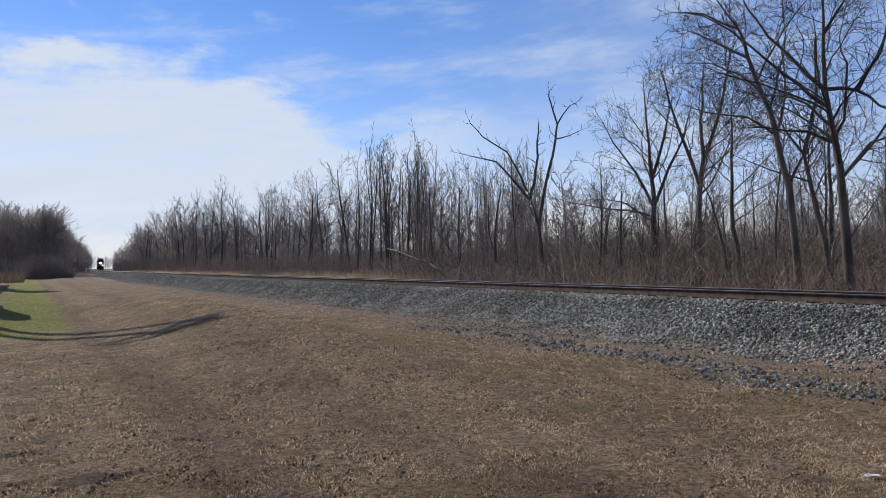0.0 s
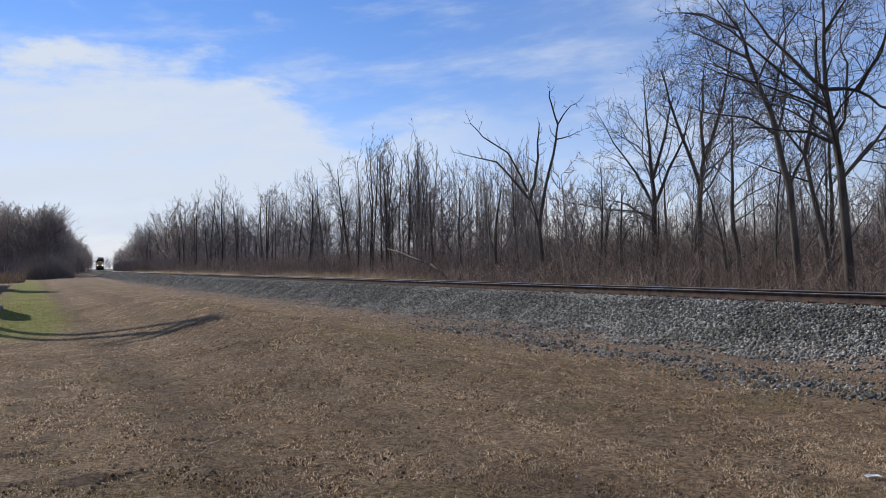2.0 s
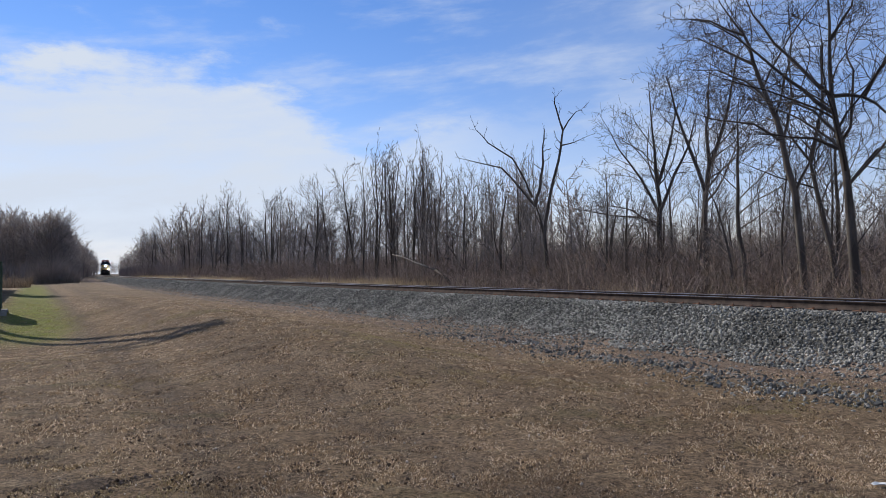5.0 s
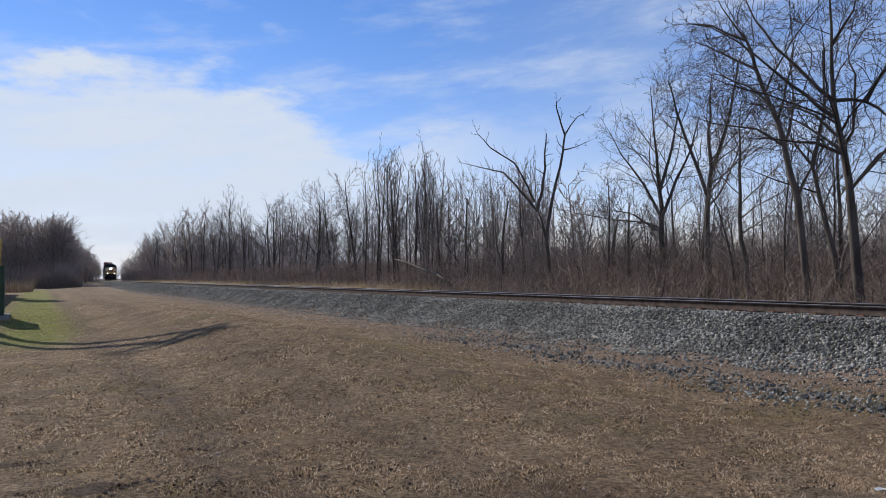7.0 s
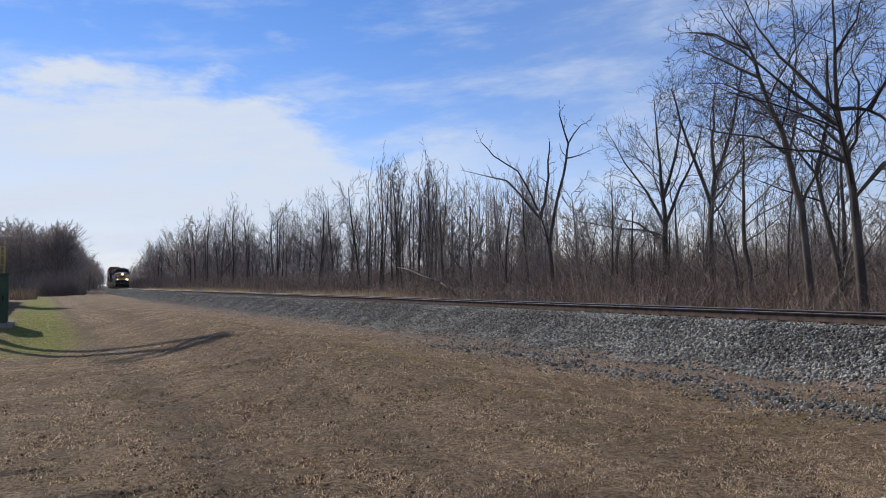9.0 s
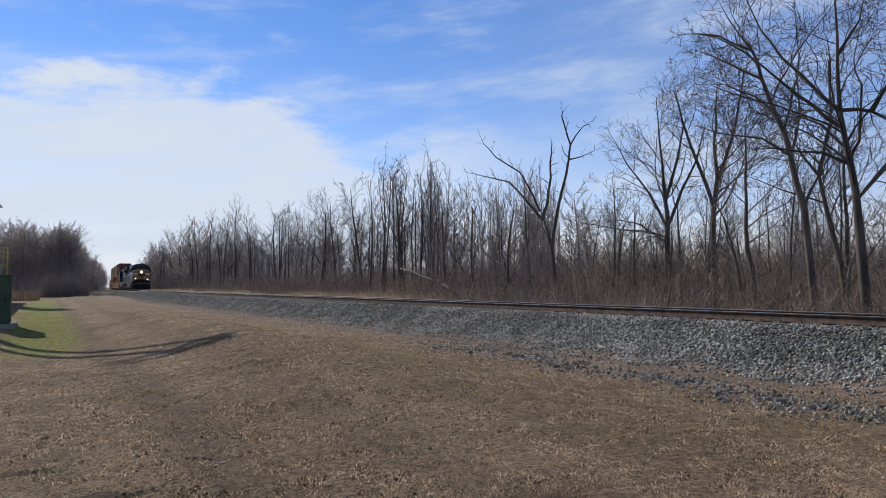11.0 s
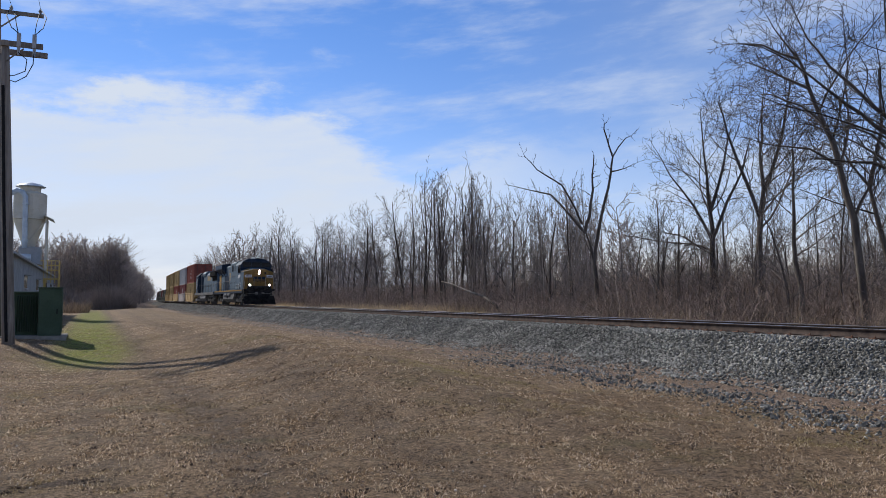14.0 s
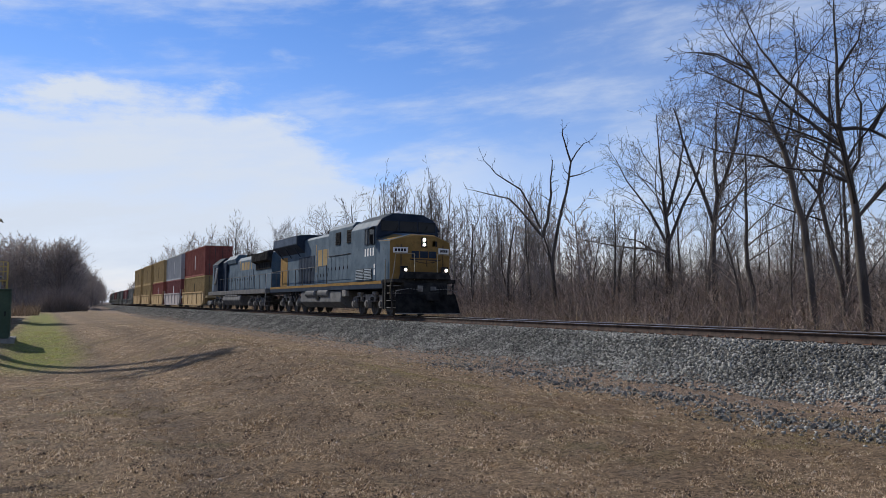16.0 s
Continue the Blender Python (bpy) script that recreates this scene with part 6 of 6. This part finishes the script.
# ---- shrubs and reeds by the far lawn ----
def stems(n, rng, rx, ry, h, width):
    """Bent tapering stems springing from one foot; arrays for bulk()."""
    a = rng.uniform(0, 2 * pi, n)
    q = np.sqrt(rng.uniform(size=n))
    base = np.stack([rx * q * np.cos(a), ry * q * np.sin(a), 0 * a - 0.05], -1)
    hh = h * rng.uniform(0.3, 1.0, n) * (1.05 - 0.5 * q)
    d = np.stack([0.35 * np.cos(a) * q, 0.35 * np.sin(a) * q, 0.9 + 0 * a], -1) + rng.normal(0, 0.3, (n, 3))
    mid = base + d * (hh * 0.5)[:, None]
    tip = mid + (d + rng.normal(0, 0.55, (n, 3))) * (hh * 0.5)[:, None]
    p = rng.uniform(0, pi, n)
    w = np.stack([np.cos(p), np.sin(p), 0 * p], -1) * width / 2
    v = np.stack([base - w, base + w, mid + w * 0.8, mid - w * 0.8, tip], 1).reshape(-1, 3)
    k = (np.arange(n) * 5)[:, None]
    return v, np.concatenate([k + np.array([[0, 1, 2]]), k + np.array([[0, 2, 3]]), k + np.array([[3, 2, 4]])])


def left_growth():
    rng = np.random.default_rng(77)
    for x, y, rx, h, n in ((2.4, 139.0, 2.7, 4.4, 5200), (5.2, 150.0, 1.6, 2.6, 1500)):
        e = thing("shrub", "dense leafless brown shrub beside the lawn", "shrub", "shrubs by the lawn", pose(x, y, float(ground_z(x, y))))
        # these distant stems take the same haze-paled colour
        o = new("stem_tangle", bulk("stem_tangle", *stems(n, rng, rx, rx * 0.8, h, 0.05), HAZEWOOD))
        o.parent = e
    t = grown_tree("tree", "bare fan-shaped tree rising from the shrubs", rng, 6.5, 0.16, tree_cfg(levels=3, kids=(15, 7, 6, 0), bare=(0.1, 0.2, 0.15, 0), angle=(20, 55), ratio=(0.6, 0.95), rise=0.03, thin=0.014))
    t.matrix_basis = pose(2.3, 141.0, 0)
    n = 2600
    x, y = rng.uniform(-6.5, -0.4, n), rng.uniform(104, 124, n)
    b = np.stack([x, y, ground_z(x, y)], -1)
    ribbons("reeds", "tan dry reeds with pale heads behind the lawn", "reeds", REED, b, rng.uniform(0.5, 1.5, n) * (1.0 + 0.4 * np.sin(b[:, 0] * 1.9) * np.sin(b[:, 1] * 1.1)), rng.normal(0, 0.28, (n, 2)), rng.uniform(0.03, 0.06, n), rng, 0.6)


left_growth()


# ---- small things on the ground ----
def litter():
    p = Mesh()
    rng = random.Random(5)
    grid = [[(0.085 * (i - 1.5) / 1.5, 0.05 * (j - 1) + rng.uniform(-0.008, 0.008), 0.012 + rng.uniform(0, 0.022)) for i in range(4)] for j in range(3)]
    vs = [v for row in grid for v in row]
    vs += [(x, y, z - 0.006) for x, y, z in vs]
    fs = [(j * 4 + i, j * 4 + i + 1, j * 4 + i + 5, j * 4 + i + 4) for j in range(2) for i in range(3)]
    fs += [tuple(12 + k for k in f[::-1]) for f in fs]
    rim = [0, 1, 2, 3, 7, 11, 10, 9, 8, 4]
    fs += [(rim[(k + 1) % 10], rim[k], rim[k] + 12, rim[(k + 1) % 10] + 12) for k in range(10)]
    o = new("litter", p.add(vs, fs).data("litter", WHITE))
    o.matrix_basis = pose(5.65, 4.02, float(ground_z(5.65, 4.02)) + 0.01, 4, -6, -35) @ Matrix.Diagonal((0.6, 0.7, 0.8, 1))
    tagged(o, "crumpled white scrap of paper on the turf", "litter")
    # fallen branch in the brush
    e = thing("fallen_branch", "pale fallen branch leaning in the brush", "branch")
    part("limb", Mesh().tube([(22.3, 52.4, 2.95), (22.4, 50.6, 2.7), (22.5, 48.8, 2.3), (22.6, 46.2, 1.85)], [0.03, 0.045, 0.06, 0.075], 8), DEAD, e, "bare pale upper end", smooth=True)
    part("butt", Mesh().tube([(22.6, 46.22, 1.853), (22.9, 45.2, 1.3), (23.4, 44.4, 0.25)], [0.074, 0.08, 0.085], 8), BARK, e, smooth=True)
    part("side_limb", Mesh().tube([(22.4, 51.0, 2.75), (22.3, 52.2, 2.2), (22.2, 53.0, 2.3)], [0.03, 0.025, 0.012], 6), DEAD, e)


litter()


def specks():
    """Pale pebbles, dead leaves and small clods on the turf."""
    rng = np.random.default_rng(88)
    n = 900
    r = 4.2 * (40 / 4.2) ** rng.uniform(size=n)
    a = np.radians(rng.uniform(-8, 58, n))
    x, y = r * np.sin(a), r * np.cos(a)
    k = x < 10
    x, y, r = x[k], y[k], r[k]
    size = rng.uniform(0.004, 0.011, len(x)) * (1 + 0.03 * r)
    v, f = crushed(len(x), rng, size, np.stack([x, y, ground_z(x, y) + 0.012], -1))
    tagged(new("pebbles", bulk("pebbles", v, f, PALE)), "pale pebbles and leaf scraps strewn over the turf", "pebbles", kind="stuff")


PALE = material("pale_pebble", (0.36, 0.30, 0.235), (0.52, 0.45, 0.37), 3.0, 0.9, bump=0, island=0.4)
specks()


# ---- pieces: ties, plates, row of rocks ----
def ties():
    me = Mesh().box(-1.3, 1.3, -0.115, 0.115, -0.18, 0.0).data("tie", TIE)
    pl = Mesh().box(-0.19, 0.19, -0.10, 0.10, 0.0, 0.012).box(-0.16, -0.13, -0.07, -0.04, 0.012, 0.045).box(0.13, 0.16, 0.04, 0.07, 0.012, 0.045).data("tie_plate", RUST)
    rng = random.Random(9)
    for k in range(300):
        y = -6 + 0.53 * k
        o = new("tie", me)
        o.parent = track
        o.location = (track_x(y) + rng.uniform(-0.05, 0.05), y, 0.879 + rng.uniform(-0.006, 0.004))
        o.rotation_euler = (0, 0, rng.uniform(-0.02, 0.02))
    for k in range(130):
        y = -6 + 0.53 * k
        o = new("tie_plate", pl)
        o.parent = track
        o.location = (track_x(y) - 0.755, y, 0.881)


ties()


def rock_row():
    """A line of larger dark rocks left in the turf beside the bank."""
    row = tagged(new("rock_row"), "scattered row of dark grey rocks lying along the turf", "rocks", kind="structure")
    rng = np.random.default_rng(91)
    shapes = []
    for k in range(8):
        v, f = crushed(1, rng, np.array([1.0]), np.zeros((1, 3)))
        M = Mesh()
        M.add(v, f)
        shapes.append(M.data("rock", ROCK))
    for k in range(290):
        y = 4.5 + 15.5 * rng.uniform() ** 1.25
        x = 9.25 + 0.055 * (y - 5) + rng.normal(0, 0.2 + 0.012 * y) + 0.15 * math.sin(y * 1.3)
        s = rng.uniform(0.024, 0.052)
        o = new("rock", shapes[k % 8])
        o.parent = row
        o.location = (x, y, float(ground_z(x, y)) + s * 0.35)
        o.rotation_euler = tuple(rng.uniform(0, 6.28, 3))
        o.scale = (s * 1.3, s, s * 0.75)


    n = 2600
    y = 4.5 + 17 * rng.uniform(size=n) ** 1.2
    x = 9.25 + 0.055 * (y - 5) + rng.normal(0, 1, n) * (0.25 + 0.02 * y) + 0.15 * np.sin(y * 1.3)
    s = rng.uniform(0.012, 0.03, n)
    v, f = crushed(n, rng, s, np.stack([x, y, ground_z(x, y) + s * 0.3], -1))
    tagged(new("small_rocks", bulk("small_rocks", v, f, STONE)), "small grey stones among the row of rocks", "stones", kind="stuff")


rock_row()


def motions():
    """Everything that moves: the whole train, and the turning wheels of its engines."""
    for e, offset in MOVING:
        walk(e, [(0.5 * k, train_pose(offset, 0.5 * k)) for k in range(33)])
    for w, y, r in WHEELSETS:
        turn = math.degrees(TRAIN_V / r)
        walk(w, [(k / 30, pose(0, y, r, turn * k / 30, 0, 0)) for k in range(481)])


motions()
